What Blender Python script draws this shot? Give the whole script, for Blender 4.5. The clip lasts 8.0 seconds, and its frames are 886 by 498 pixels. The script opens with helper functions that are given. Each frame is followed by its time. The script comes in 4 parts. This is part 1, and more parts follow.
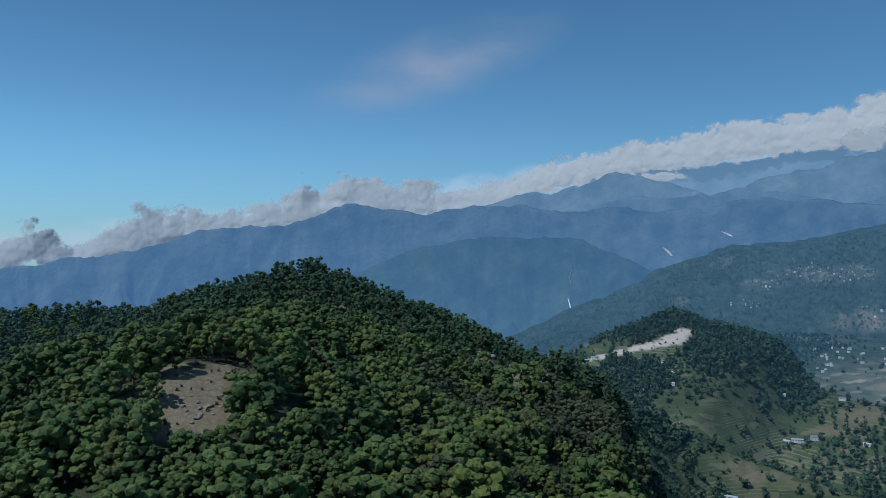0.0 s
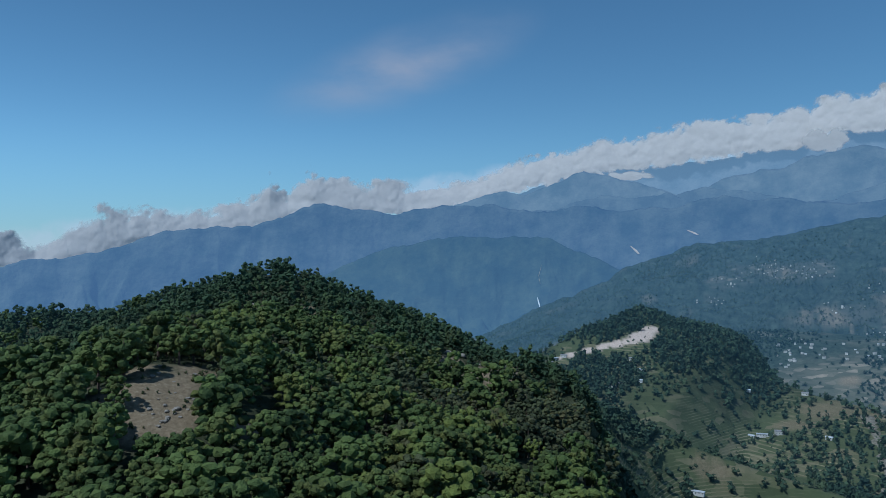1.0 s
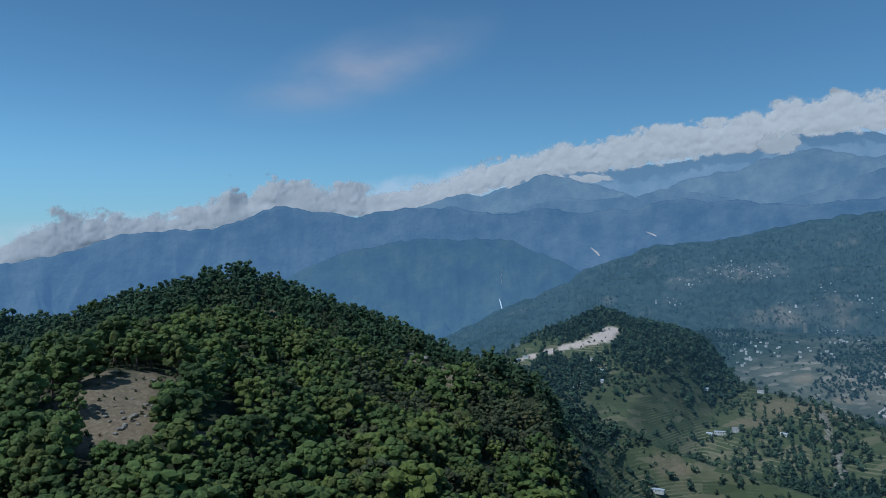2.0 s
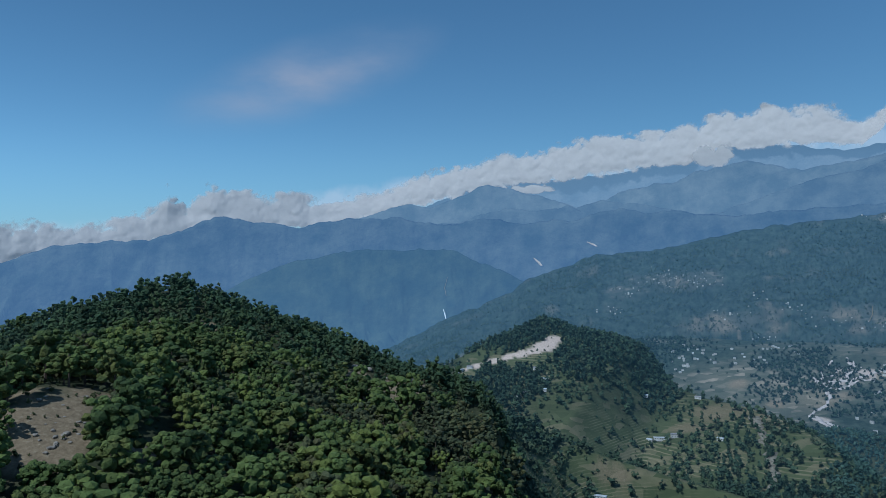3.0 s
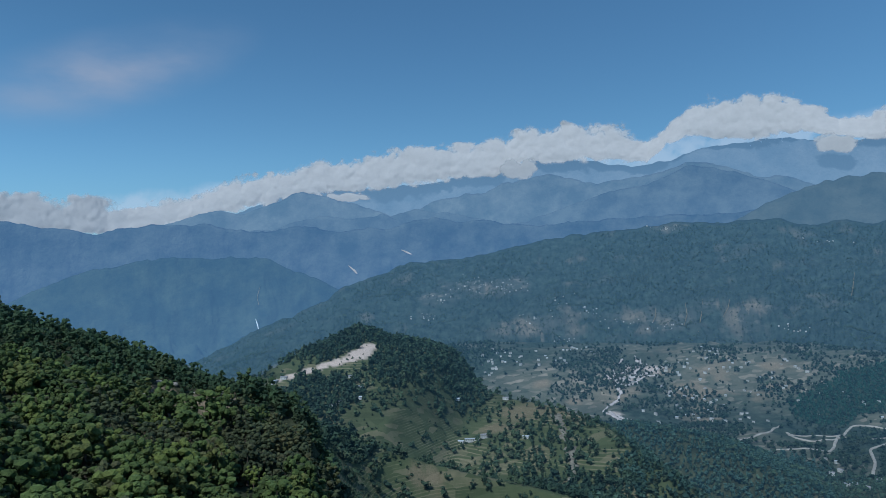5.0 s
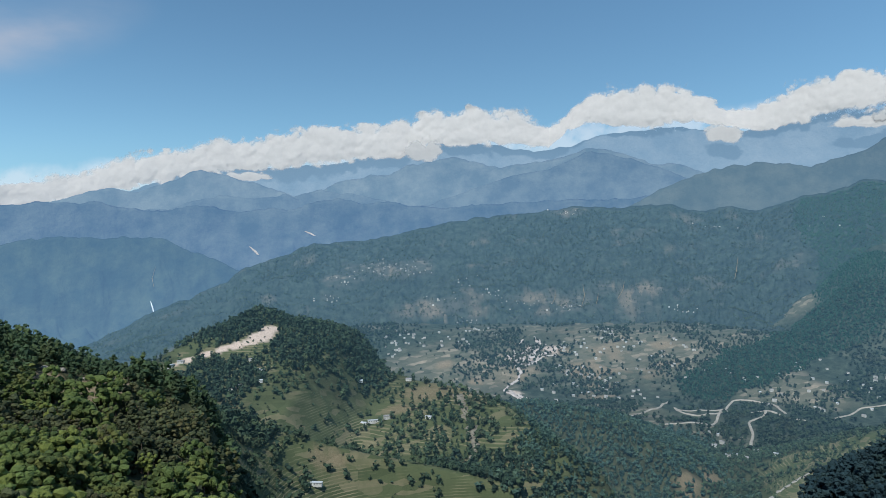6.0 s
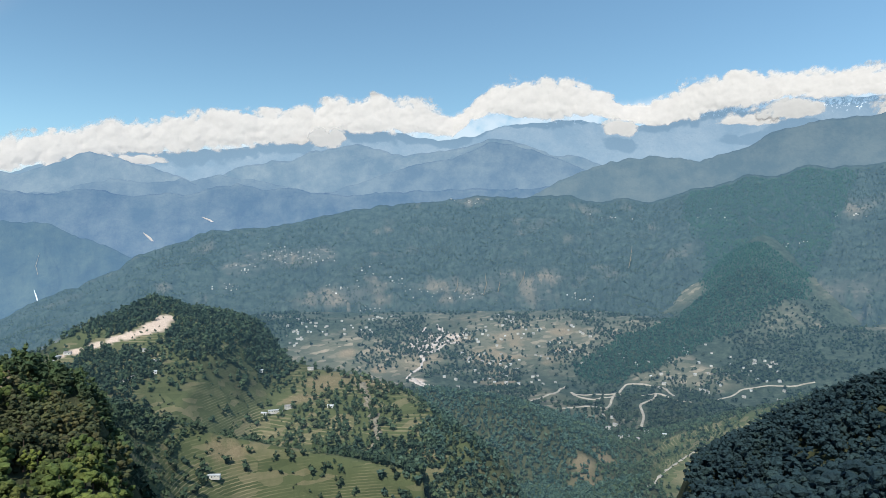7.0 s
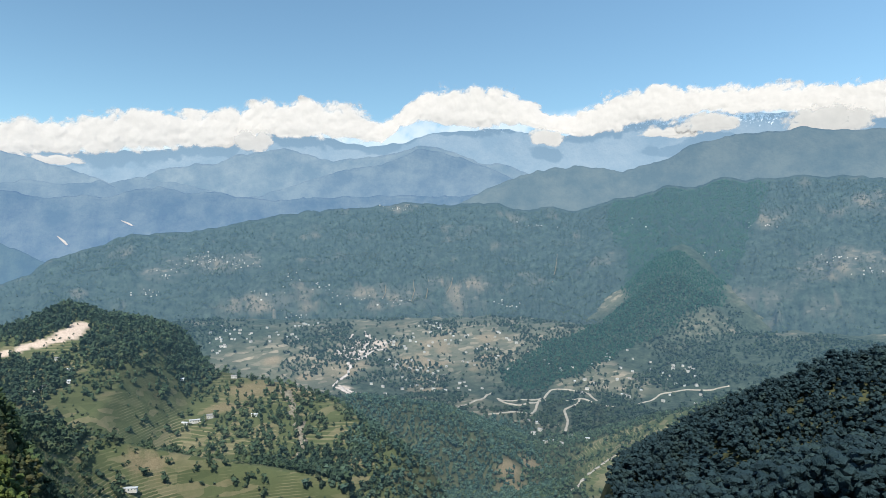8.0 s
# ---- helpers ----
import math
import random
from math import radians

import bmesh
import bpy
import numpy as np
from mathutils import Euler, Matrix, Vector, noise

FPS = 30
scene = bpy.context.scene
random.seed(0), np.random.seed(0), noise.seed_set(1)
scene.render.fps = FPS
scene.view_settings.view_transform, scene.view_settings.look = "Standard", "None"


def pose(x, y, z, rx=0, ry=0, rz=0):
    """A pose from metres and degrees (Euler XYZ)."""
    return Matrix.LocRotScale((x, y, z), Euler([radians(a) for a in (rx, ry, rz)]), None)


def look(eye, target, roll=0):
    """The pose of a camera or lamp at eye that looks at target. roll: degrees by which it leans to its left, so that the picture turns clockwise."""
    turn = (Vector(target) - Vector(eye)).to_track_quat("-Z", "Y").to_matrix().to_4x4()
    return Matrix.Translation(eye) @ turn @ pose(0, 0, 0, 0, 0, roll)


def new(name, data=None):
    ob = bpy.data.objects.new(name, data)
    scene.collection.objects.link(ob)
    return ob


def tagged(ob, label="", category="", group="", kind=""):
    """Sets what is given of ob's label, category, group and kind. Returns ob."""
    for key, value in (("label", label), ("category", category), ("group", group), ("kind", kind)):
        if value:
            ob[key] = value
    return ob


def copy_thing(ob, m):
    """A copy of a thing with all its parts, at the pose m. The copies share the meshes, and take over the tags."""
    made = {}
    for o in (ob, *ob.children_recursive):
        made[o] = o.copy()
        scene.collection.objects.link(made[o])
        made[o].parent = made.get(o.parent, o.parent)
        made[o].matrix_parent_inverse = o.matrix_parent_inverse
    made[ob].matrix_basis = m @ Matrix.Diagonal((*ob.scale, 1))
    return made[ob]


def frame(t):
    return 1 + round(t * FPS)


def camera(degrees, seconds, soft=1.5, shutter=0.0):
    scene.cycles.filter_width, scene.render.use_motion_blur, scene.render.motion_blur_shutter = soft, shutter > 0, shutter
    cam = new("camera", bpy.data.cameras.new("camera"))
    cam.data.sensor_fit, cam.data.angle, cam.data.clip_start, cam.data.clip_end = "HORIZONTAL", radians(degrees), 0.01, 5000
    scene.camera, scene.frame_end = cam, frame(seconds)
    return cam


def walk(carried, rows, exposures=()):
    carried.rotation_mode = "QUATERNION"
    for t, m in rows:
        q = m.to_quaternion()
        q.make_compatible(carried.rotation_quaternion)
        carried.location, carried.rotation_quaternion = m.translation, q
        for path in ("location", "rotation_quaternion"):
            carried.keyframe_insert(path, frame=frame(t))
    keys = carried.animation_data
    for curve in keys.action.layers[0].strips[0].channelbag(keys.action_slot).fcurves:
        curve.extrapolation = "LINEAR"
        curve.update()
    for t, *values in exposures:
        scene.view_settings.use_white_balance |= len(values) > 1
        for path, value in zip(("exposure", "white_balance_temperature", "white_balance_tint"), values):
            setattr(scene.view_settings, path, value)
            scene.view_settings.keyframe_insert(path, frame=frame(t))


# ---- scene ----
cam = camera(60.4, 8.0, soft=0.7)
# The viewer stands on a hilltop and turns to the right: time, yaw, pitch, lean
TURNS = [
    (0.0, 0.0, 0.0, 0.0), (0.5, -1.10, -0.03, 0.21), (1.0, -2.29, -0.03, 0.30), (1.5, -3.57, 0.03, 0.42),
    (3.0, -9.35, 0.87, 0.79), (3.5, -12.21, 1.57, 0.92), (4.0, -15.85, 1.97, 1.09), (4.5, -19.58, 1.81, 1.14),
    (6.0, -30.38, -0.21, 0.61), (6.5, -34.12, -0.87, 0.43), (7.0, -37.61, -1.14, 0.11), (7.5, -40.63, -0.97, -0.17),
    (8.0, -43.0, -0.63, -0.41),
]
walk(cam, [(t, pose(0, 0, 0, 90 + pitch, lean, yaw)) for t, yaw, pitch, lean in TURNS],
     exposures=[(0.0, -0.15, 5000, 2), (3.0, -0.12, 5000, 2), (4.6, -0.15, 4950, 2), (5.9, 0.38, 5800, 4), (7.0, 0.78, 6300, 6), (8.0, 0.92, 6400, 6)])

# ---- sky and sun ----
SUN_AZ, SUN_EL = -128.0, 51.0      # clockwise from +y, degrees
world = bpy.data.worlds.new("sky")
scene.world = world
world.use_nodes = True
wn, wl = world.node_tree.nodes, world.node_tree.links
sky = wn.new("ShaderNodeTexSky")
sky.sky_type, sky.sun_disc = "NISHITA", False
sky.sun_elevation, sky.sun_rotation = radians(SUN_EL), radians(-SUN_AZ)
sky.altitude, sky.air_density, sky.dust_density, sky.ozone_density = 2200, 1.0, 0.2, 1.2
wn["Background"].inputs["Strength"].default_value = 0.080


def wmath(op, a, b=None, c=None):
    m = wn.new("ShaderNodeMath")
    m.operation = op
    for sock, v in zip(m.inputs, (a, b, c)):
        if v is None:
            continue
        if isinstance(v, (int, float)):
            sock.default_value = v
        else:
            wl.new(v, sock)
    return m.outputs[0]


def wrange(v, a, b, c, d, smooth=False):
    m = wn.new("ShaderNodeMapRange")
    m.interpolation_type = "SMOOTHSTEP" if smooth else "LINEAR"
    for k, x in zip(("From Min", "From Max", "To Min", "To Max"), (a, b, c, d)):
        m.inputs[k].default_value = x
    wl.new(v, m.inputs["Value"])
    return m.outputs["Result"]


def wnoise(vector, scale, detail, rough=0.55):
    t = wn.new("ShaderNodeTexNoise")
    t.inputs["Scale"].default_value, t.inputs["Detail"].default_value, t.inputs["Roughness"].default_value = scale, detail, rough
    wl.new(vector, t.inputs["Vector"])
    return t.outputs["Fac"]


# soft cloud: a ragged band along the peaks and one thin wisp higher up
way = wn.new("ShaderNodeTexCoord").outputs["Generated"]
axes = wn.new("ShaderNodeSeparateXYZ")
wl.new(way, axes.inputs["Vector"])
turn_deg = wmath("MULTIPLY", wmath("ARCTAN2", axes.outputs["X"], axes.outputs["Y"]), 57.2958)
lift_deg = wmath("MULTIPLY", wmath("ARCSINE", axes.outputs["Z"]), 57.2958)
band = wmath("ADD", wrange(turn_deg, -32, 22, -0.4, 6.9), wrange(turn_deg, 22, 60, 0, 1.6))
above = wmath("SUBTRACT", lift_deg, band)
puffs = wnoise(way, 26, 8, 0.6)
body = wmath("MULTIPLY", wrange(above, -2.2, -0.2, 0, 1, True), wrange(above, 0.4, 2.5, 1, 0, True))
soft_cloud = wrange(wmath("MULTIPLY", body, wmath("MULTIPLY_ADD", puffs, 1.9, -0.15)), 0.30, 0.95, 0, 0.55, True)
squash = wn.new("ShaderNodeMapping")
squash.inputs["Rotation"].default_value = (0, radians(-14), 0)
squash.inputs["Scale"].default_value = (1.0, 1.0, 2.6)
wl.new(way, squash.inputs["Vector"])
wisp_x = wmath("DIVIDE", wmath("SUBTRACT", turn_deg, -0.6), 11.0)
wisp_y = wmath("DIVIDE", wmath("SUBTRACT", wmath("SUBTRACT", lift_deg, 13.5), wmath("MULTIPLY", wmath("SUBTRACT", turn_deg, -0.6), 0.29)), 3.4)
wisp_r = wmath("SQRT", wmath("ADD", wmath("MULTIPLY", wisp_x, wisp_x), wmath("MULTIPLY", wisp_y, wisp_y)))
wisp = wmath("MULTIPLY", wrange(wisp_r, 0.0, 1.05, 1, 0, True), wrange(wnoise(squash.outputs["Vector"], 9, 6, 0.5), 0.25, 0.8, 0.15, 0.75, True))
add_band, add_wisp = wn.new("ShaderNodeMix"), wn.new("ShaderNodeMix")
tinted = wn.new("ShaderNodeMix")
tinted.data_type, tinted.blend_type = "RGBA", "MULTIPLY"
tinted.inputs[0].default_value = 1.0
tinted.inputs[7].default_value = (0.97, 1.11, 1.04, 1)
wl.new(sky.outputs["Color"], tinted.inputs[6])
add_low = wn.new("ShaderNodeMix")
for node, fac, src_col, tint in ((add_low, wrange(lift_deg, 9.0, -0.5, 0, 0.55, True), tinted.outputs[2], (2.2, 3.5, 4.7)), (add_band, soft_cloud, add_low.outputs[2], (7.4, 7.5, 7.8)), (add_wisp, wisp, add_band.outputs[2], (5.4, 5.0, 5.3))):
    node.data_type = "RGBA"
    wl.new(fac, node.inputs[0])
    wl.new(src_col, node.inputs[6])
    node.inputs[7].default_value = (*tint, 1)
wl.new(add_wisp.outputs[2], wn["Background"].inputs["Color"])

sun = new("sun", bpy.data.lights.new("sun", "SUN"))
sun.data.energy, sun.data.angle, sun.data.color = 3.0, radians(0.5), (1.0, 0.95, 0.87)
sa, se = radians(SUN_AZ), radians(SUN_EL)
sun.matrix_world = look((0, 0, 300), (-math.sin(sa) * math.cos(se), -math.cos(sa) * math.cos(se), 300 - math.sin(se)))


# ---- materials ----
def material(name):
    m = bpy.data.materials.new(name)
    m.use_nodes = True
    return m, m.node_tree.nodes, m.node_tree.links, m.node_tree.nodes["Principled BSDF"]


def noise_node(n, l, scale, detail=6.0, rough=0.6, vector=None):
    t = n.new("ShaderNodeTexNoise")
    t.inputs["Scale"].default_value, t.inputs["Detail"].default_value, t.inputs["Roughness"].default_value = scale, detail, rough
    if vector is None:
        vector = n.new("ShaderNodeNewGeometry").outputs["Position"]
    l.new(vector, t.inputs["Vector"])
    return t.outputs["Fac"]


def ramp(n, l, fac, stops):
    r = n.new("ShaderNodeValToRGB")
    while len(r.color_ramp.elements) < len(stops):
        r.color_ramp.elements.new(0.5)
    for e, (p, c) in zip(r.color_ramp.elements, stops):
        e.position, e.color = p, (*c, 1)
    l.new(fac, r.inputs["Fac"])
    return r.outputs["Color"]


def mix(n, l, fac, a, b, kind="MIX"):
    m = n.new("ShaderNodeMix")
    m.data_type, m.blend_type = "RGBA", kind
    if isinstance(fac, float):
        m.inputs[0].default_value = fac
    else:
        l.new(fac, m.inputs[0])
    for sock, v in ((m.inputs[6], a), (m.inputs[7], b)):
        if isinstance(v, tuple):
            sock.default_value = (*v, 1)
        else:
            l.new(v, sock)
    return m.outputs[2]


def foliage(name, dark, light, scale=0.09, rough=0.75, strange=0.75):
    """Leaves whose colour changes from tree to tree, a little from leaf to leaf, and by broad patches of other kinds."""
    m, n, l, b = material(name)
    island = n.new("ShaderNodeNewGeometry").outputs["Random Per Island"]
    tone = n.new("ShaderNodeAttribute")
    tone.attribute_name = "tone"
    each = n.new("ShaderNodeMath")
    each.operation = "ADD"
    l.new(tone.outputs["Fac"], each.inputs[0])
    l.new(n.new("ShaderNodeObjectInfo").outputs["Random"], each.inputs[1])
    turn = n.new("ShaderNodeMath")
    turn.operation = "FRACT"
    l.new(each.outputs[0], turn.inputs[0])
    mid = tuple(0.5 * (p + q) for p, q in zip(dark, light))
    c = ramp(n, l, turn.outputs[0], [(0.0, tuple(v * 0.8 for v in dark)), (0.45, mid), (0.8, light), (1.0, tuple(v * k for v, k in zip(light, (1.35, 1.15, 0.9))))])
    c = mix(n, l, 0.35, c, ramp(n, l, island, [(0.0, dark), (0.6, mid), (1.0, tuple(v * 1.3 for v in light))]))
    odd = n.new("ShaderNodeMapRange")
    odd.inputs["From Min"].default_value, odd.inputs["From Max"].default_value, odd.inputs["To Max"].default_value = 0.50, 0.68, strange
    l.new(noise_node(n, l, scale * 0.7, 2.0), odd.inputs["Value"])
    c = mix(n, l, odd.outputs["Result"], c, mix(n, l, island, tuple(v * k for v, k in zip(dark, (1.5, 1.0, 0.9))), tuple(v * k for v, k in zip(light, (1.25, 0.92, 0.9)))))
    l.new(c, b.inputs["Base Color"])
    b.inputs["Roughness"].default_value = rough
    b.inputs["Specular IOR Level"].default_value = 0.25
    bump = n.new("ShaderNodeBump")
    bump.inputs["Strength"].default_value, bump.inputs["Distance"].default_value = 0.9, 0.6
    l.new(noise_node(n, l, 1.6, 3.0, 0.7), bump.inputs["Height"])
    l.new(bump.outputs["Normal"], b.inputs["Normal"])
    return m


def paint_haze_glow(n, l, b, haze_glow):
    """Paints haze on a surface as blue emission: more of it the farther the surface lies from the hilltop."""
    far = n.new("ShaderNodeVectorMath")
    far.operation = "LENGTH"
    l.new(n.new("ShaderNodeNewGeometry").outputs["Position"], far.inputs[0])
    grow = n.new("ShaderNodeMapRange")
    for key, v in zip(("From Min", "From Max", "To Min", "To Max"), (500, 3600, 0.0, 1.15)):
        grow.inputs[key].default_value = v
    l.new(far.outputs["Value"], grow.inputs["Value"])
    b.inputs["Emission Color"].default_value = (*haze_glow, 1)
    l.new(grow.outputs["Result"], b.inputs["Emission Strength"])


# blue emission colour painted on the middle-distance woods as haze
HAZE_GLOW = (0.030, 0.060, 0.092)
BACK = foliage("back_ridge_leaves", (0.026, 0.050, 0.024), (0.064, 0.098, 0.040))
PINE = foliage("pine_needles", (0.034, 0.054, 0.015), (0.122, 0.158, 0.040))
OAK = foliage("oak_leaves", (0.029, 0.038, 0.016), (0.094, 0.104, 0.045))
# dense oak, its leaf colour darkened and blued to paint in the hillside's shade
SHADE = foliage("shade_tinted_oak_leaves", (0.011, 0.029, 0.038), (0.025, 0.050, 0.056), strange=0.15)
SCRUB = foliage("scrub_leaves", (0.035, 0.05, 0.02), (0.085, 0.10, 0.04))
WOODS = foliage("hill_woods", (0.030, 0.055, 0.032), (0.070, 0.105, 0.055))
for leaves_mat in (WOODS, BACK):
    paint_haze_glow(leaves_mat.node_tree.nodes, leaves_mat.node_tree.links, leaves_mat.node_tree.nodes["Principled BSDF"], HAZE_GLOW)


def bark_material():
    m, n, l, b = material("pine_bark")
    l.new(ramp(n, l, noise_node(n, l, 6.0), [(0.3, (0.05, 0.035, 0.025)), (0.7, (0.16, 0.11, 0.08))]), b.inputs["Base Color"])
    b.inputs["Roughness"].default_value = 0.9
    return m


BARK = bark_material()


def ground_material(name, floor_a, floor_b, field_a, field_b, field_c, haze_glow=None, size=1.0, banks=False):
    """Woodland floor, fields, bare earth and pale gravel, told apart by the mask the terrain carries."""
    m, n, l, b = material(name)
    at = n.new("ShaderNodeAttribute")
    at.attribute_name = "cover"
    sep = n.new("ShaderNodeSeparateColor")
    l.new(at.outputs["Color"], sep.inputs["Color"])
    fine, mid, broad = noise_node(n, l, 0.6 / size, 8.0, 0.7), noise_node(n, l, 0.09 / size, 6.0), noise_node(n, l, 0.016 / size, 4.0)
    floor_c = mix(n, l, fine, floor_a, floor_b)
    patchy = noise_node(n, l, 0.05 / size ** 0.5, 7.0, 0.7)
    floor_c = mix(n, l, 0.6, floor_c, ramp(n, l, patchy, [(0.36, tuple(v * 0.55 for v in floor_a)), (0.52, floor_b), (0.64, tuple(v * 1.6 for v in floor_b)), (0.72, tuple(v * 2.2 for v in floor_b))]))
    geo = n.new("ShaderNodeNewGeometry").outputs["Position"]
    vor = n.new("ShaderNodeTexVoronoi")
    vor.inputs["Scale"].default_value = 0.075 / size ** 0.6
    stretch = n.new("ShaderNodeMapping")
    stretch.inputs["Scale"].default_value = (0.55, 1.0, 2.2)
    l.new(geo, stretch.inputs["Vector"])
    l.new(stretch.outputs["Vector"], vor.inputs["Vector"])
    plot = n.new("ShaderNodeSeparateColor")
    l.new(vor.outputs["Color"], plot.inputs["Color"])
    field = ramp(n, l, plot.outputs["Red"], [(0.0, field_a), (0.45, field_b), (0.75, field_b), (0.92, field_c), (1.0, field_c)])
    field = mix(n, l, mid, field, mix(n, l, fine, field_a, field_b))
    wave = n.new("ShaderNodeTexWave")
    wave.wave_type, wave.bands_direction = "BANDS", "Z"
    wave.inputs["Scale"].default_value, wave.inputs["Distortion"].default_value, wave.inputs["Detail"].default_value, wave.inputs["Detail Scale"].default_value = 0.13 / size ** 0.5, 3.5, 3.0, 0.03
    l.new(geo, wave.inputs["Vector"])
    bank = n.new("ShaderNodeMapRange")
    bank.inputs["From Min"].default_value, bank.inputs["From Max"].default_value, bank.inputs["To Max"].default_value = 0.70, 0.92, 0.95
    l.new(wave.outputs["Fac"], bank.inputs["Value"])
    here = n.new("ShaderNodeMapRange")
    here.inputs["From Min"].default_value, here.inputs["From Max"].default_value = 0.47, 0.60
    l.new(broad, here.inputs["Value"])
    both = n.new("ShaderNodeMath")
    both.operation = "MULTIPLY"
    l.new(bank.outputs["Result"], both.inputs[0])
    l.new(here.outputs["Result"], both.inputs[1])
    field = field if not banks else mix(n, l, both.outputs[0], field, mix(n, l, mid, field_a, tuple(v * 1.6 for v in field_c)))
    earth = ramp(n, l, fine, [(0.25, (0.13, 0.095, 0.06)), (0.55, (0.25, 0.19, 0.12)), (0.8, (0.38, 0.315, 0.225))])
    pale = ramp(n, l, fine, [(0.2, (0.30, 0.21, 0.16)), (0.5, (0.56, 0.44, 0.36)), (0.85, (0.72, 0.63, 0.55))])
    c = mix(n, l, sep.outputs["Green"], floor_c, field)
    c = mix(n, l, sep.outputs["Red"], c, earth)
    c = mix(n, l, sep.outputs["Blue"], c, pale)
    l.new(c, b.inputs["Base Color"])
    b.inputs["Roughness"].default_value = 0.95
    b.inputs["Specular IOR Level"].default_value = 0.1
    bump = n.new("ShaderNodeBump")
    bump.inputs["Strength"].default_value, bump.inputs["Distance"].default_value = 0.6, 1.5 * size
    l.new(fine, bump.inputs["Height"])
    l.new(bump.outputs["Normal"], b.inputs["Normal"])
    # haze painted over the whole surface as bluish emission
    if haze_glow:
        paint_haze_glow(n, l, b, haze_glow)
    return m


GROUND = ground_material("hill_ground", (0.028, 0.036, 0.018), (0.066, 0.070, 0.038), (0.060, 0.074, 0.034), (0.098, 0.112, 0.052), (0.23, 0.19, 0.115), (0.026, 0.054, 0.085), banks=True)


def distance_material(name, dark, light, haze_glow, size, snow=None, low=-150, high=350):
    """A far mountainside: patchy woods and rock, with bright haze painted on as emission."""
    m, n, l, b = material(name)
    fac = noise_node(n, l, 0.012 / size, 9.0, 0.65)
    c = ramp(n, l, fac, [(0.38, dark), (0.62, light)])
    if snow is not None:
        sep = n.new("ShaderNodeSeparateXYZ")
        l.new(n.new("ShaderNodeNewGeometry").outputs["Position"], sep.inputs["Vector"])
        add = n.new("ShaderNodeMath")
        add.operation = "MULTIPLY_ADD"
        l.new(noise_node(n, l, 0.05, 9.0, 0.75), add.inputs[0])
        add.inputs[1].default_value = 420
        l.new(sep.outputs["Z"], add.inputs[2])
        step = n.new("ShaderNodeMapRange")
        step.inputs["From Min"].default_value, step.inputs["From Max"].default_value = snow, snow + 25
        l.new(add.outputs[0], step.inputs["Value"])
        c = mix(n, l, step.outputs["Result"], c, (0.85, 0.86, 0.9))
    l.new(c, b.inputs["Base Color"])
    b.inputs["Roughness"].default_value = 1.0
    b.inputs["Specular IOR Level"].default_value = 0.0
    bump = n.new("ShaderNodeBump")
    bump.inputs["Strength"].default_value, bump.inputs["Distance"].default_value = 1.0, 30 * size
    l.new(noise_node(n, l, 0.007 / size, 6.0, 0.6), bump.inputs["Height"])
    l.new(bump.outputs["Normal"], b.inputs["Normal"])
    # painted mist: the emission brightens and pales towards the foot
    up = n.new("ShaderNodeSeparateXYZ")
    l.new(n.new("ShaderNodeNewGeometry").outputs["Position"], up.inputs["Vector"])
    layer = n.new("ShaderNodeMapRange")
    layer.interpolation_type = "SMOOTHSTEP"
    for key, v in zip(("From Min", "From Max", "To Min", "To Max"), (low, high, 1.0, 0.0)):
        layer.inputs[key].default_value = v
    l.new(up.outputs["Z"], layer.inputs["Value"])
    l.new(mix(n, l, layer.outputs["Result"], haze_glow, tuple(v * k for v, k in zip(haze_glow, (1.22, 1.16, 1.11)))), b.inputs["Emission Color"])
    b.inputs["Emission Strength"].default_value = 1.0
    return m


# the sixth colour is blue haze, painted on as emission
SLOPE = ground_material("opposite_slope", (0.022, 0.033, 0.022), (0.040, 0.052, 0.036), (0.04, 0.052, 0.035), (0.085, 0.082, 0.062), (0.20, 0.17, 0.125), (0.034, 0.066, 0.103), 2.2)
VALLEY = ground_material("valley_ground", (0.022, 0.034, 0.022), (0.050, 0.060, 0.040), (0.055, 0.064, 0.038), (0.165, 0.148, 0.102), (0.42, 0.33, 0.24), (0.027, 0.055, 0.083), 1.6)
# the third colour of each range is its painted haze, given off as emission
DOME = distance_material("haze_blue_wooded_hill", (0.02, 0.035, 0.03), (0.05, 0.066, 0.044), (0.057, 0.104, 0.174), 1.6, None, -350, 80)
FAR_LOW = distance_material("haze_blue_far_range", (0.025, 0.04, 0.03), (0.078, 0.09, 0.066), (0.064, 0.113, 0.205), 2.0, None, -100, 330)
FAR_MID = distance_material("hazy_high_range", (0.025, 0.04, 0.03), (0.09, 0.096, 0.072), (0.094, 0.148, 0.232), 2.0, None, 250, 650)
FAR_SPUR = distance_material("haze_blue_spur_woods", (0.02, 0.032, 0.03), (0.072, 0.082, 0.066), (0.082, 0.134, 0.215), 1.6, None, 230, 520)
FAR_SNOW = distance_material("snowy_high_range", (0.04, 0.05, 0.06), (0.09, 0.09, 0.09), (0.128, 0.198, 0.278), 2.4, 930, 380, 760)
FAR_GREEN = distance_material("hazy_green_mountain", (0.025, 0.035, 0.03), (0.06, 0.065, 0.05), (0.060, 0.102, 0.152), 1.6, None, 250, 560)


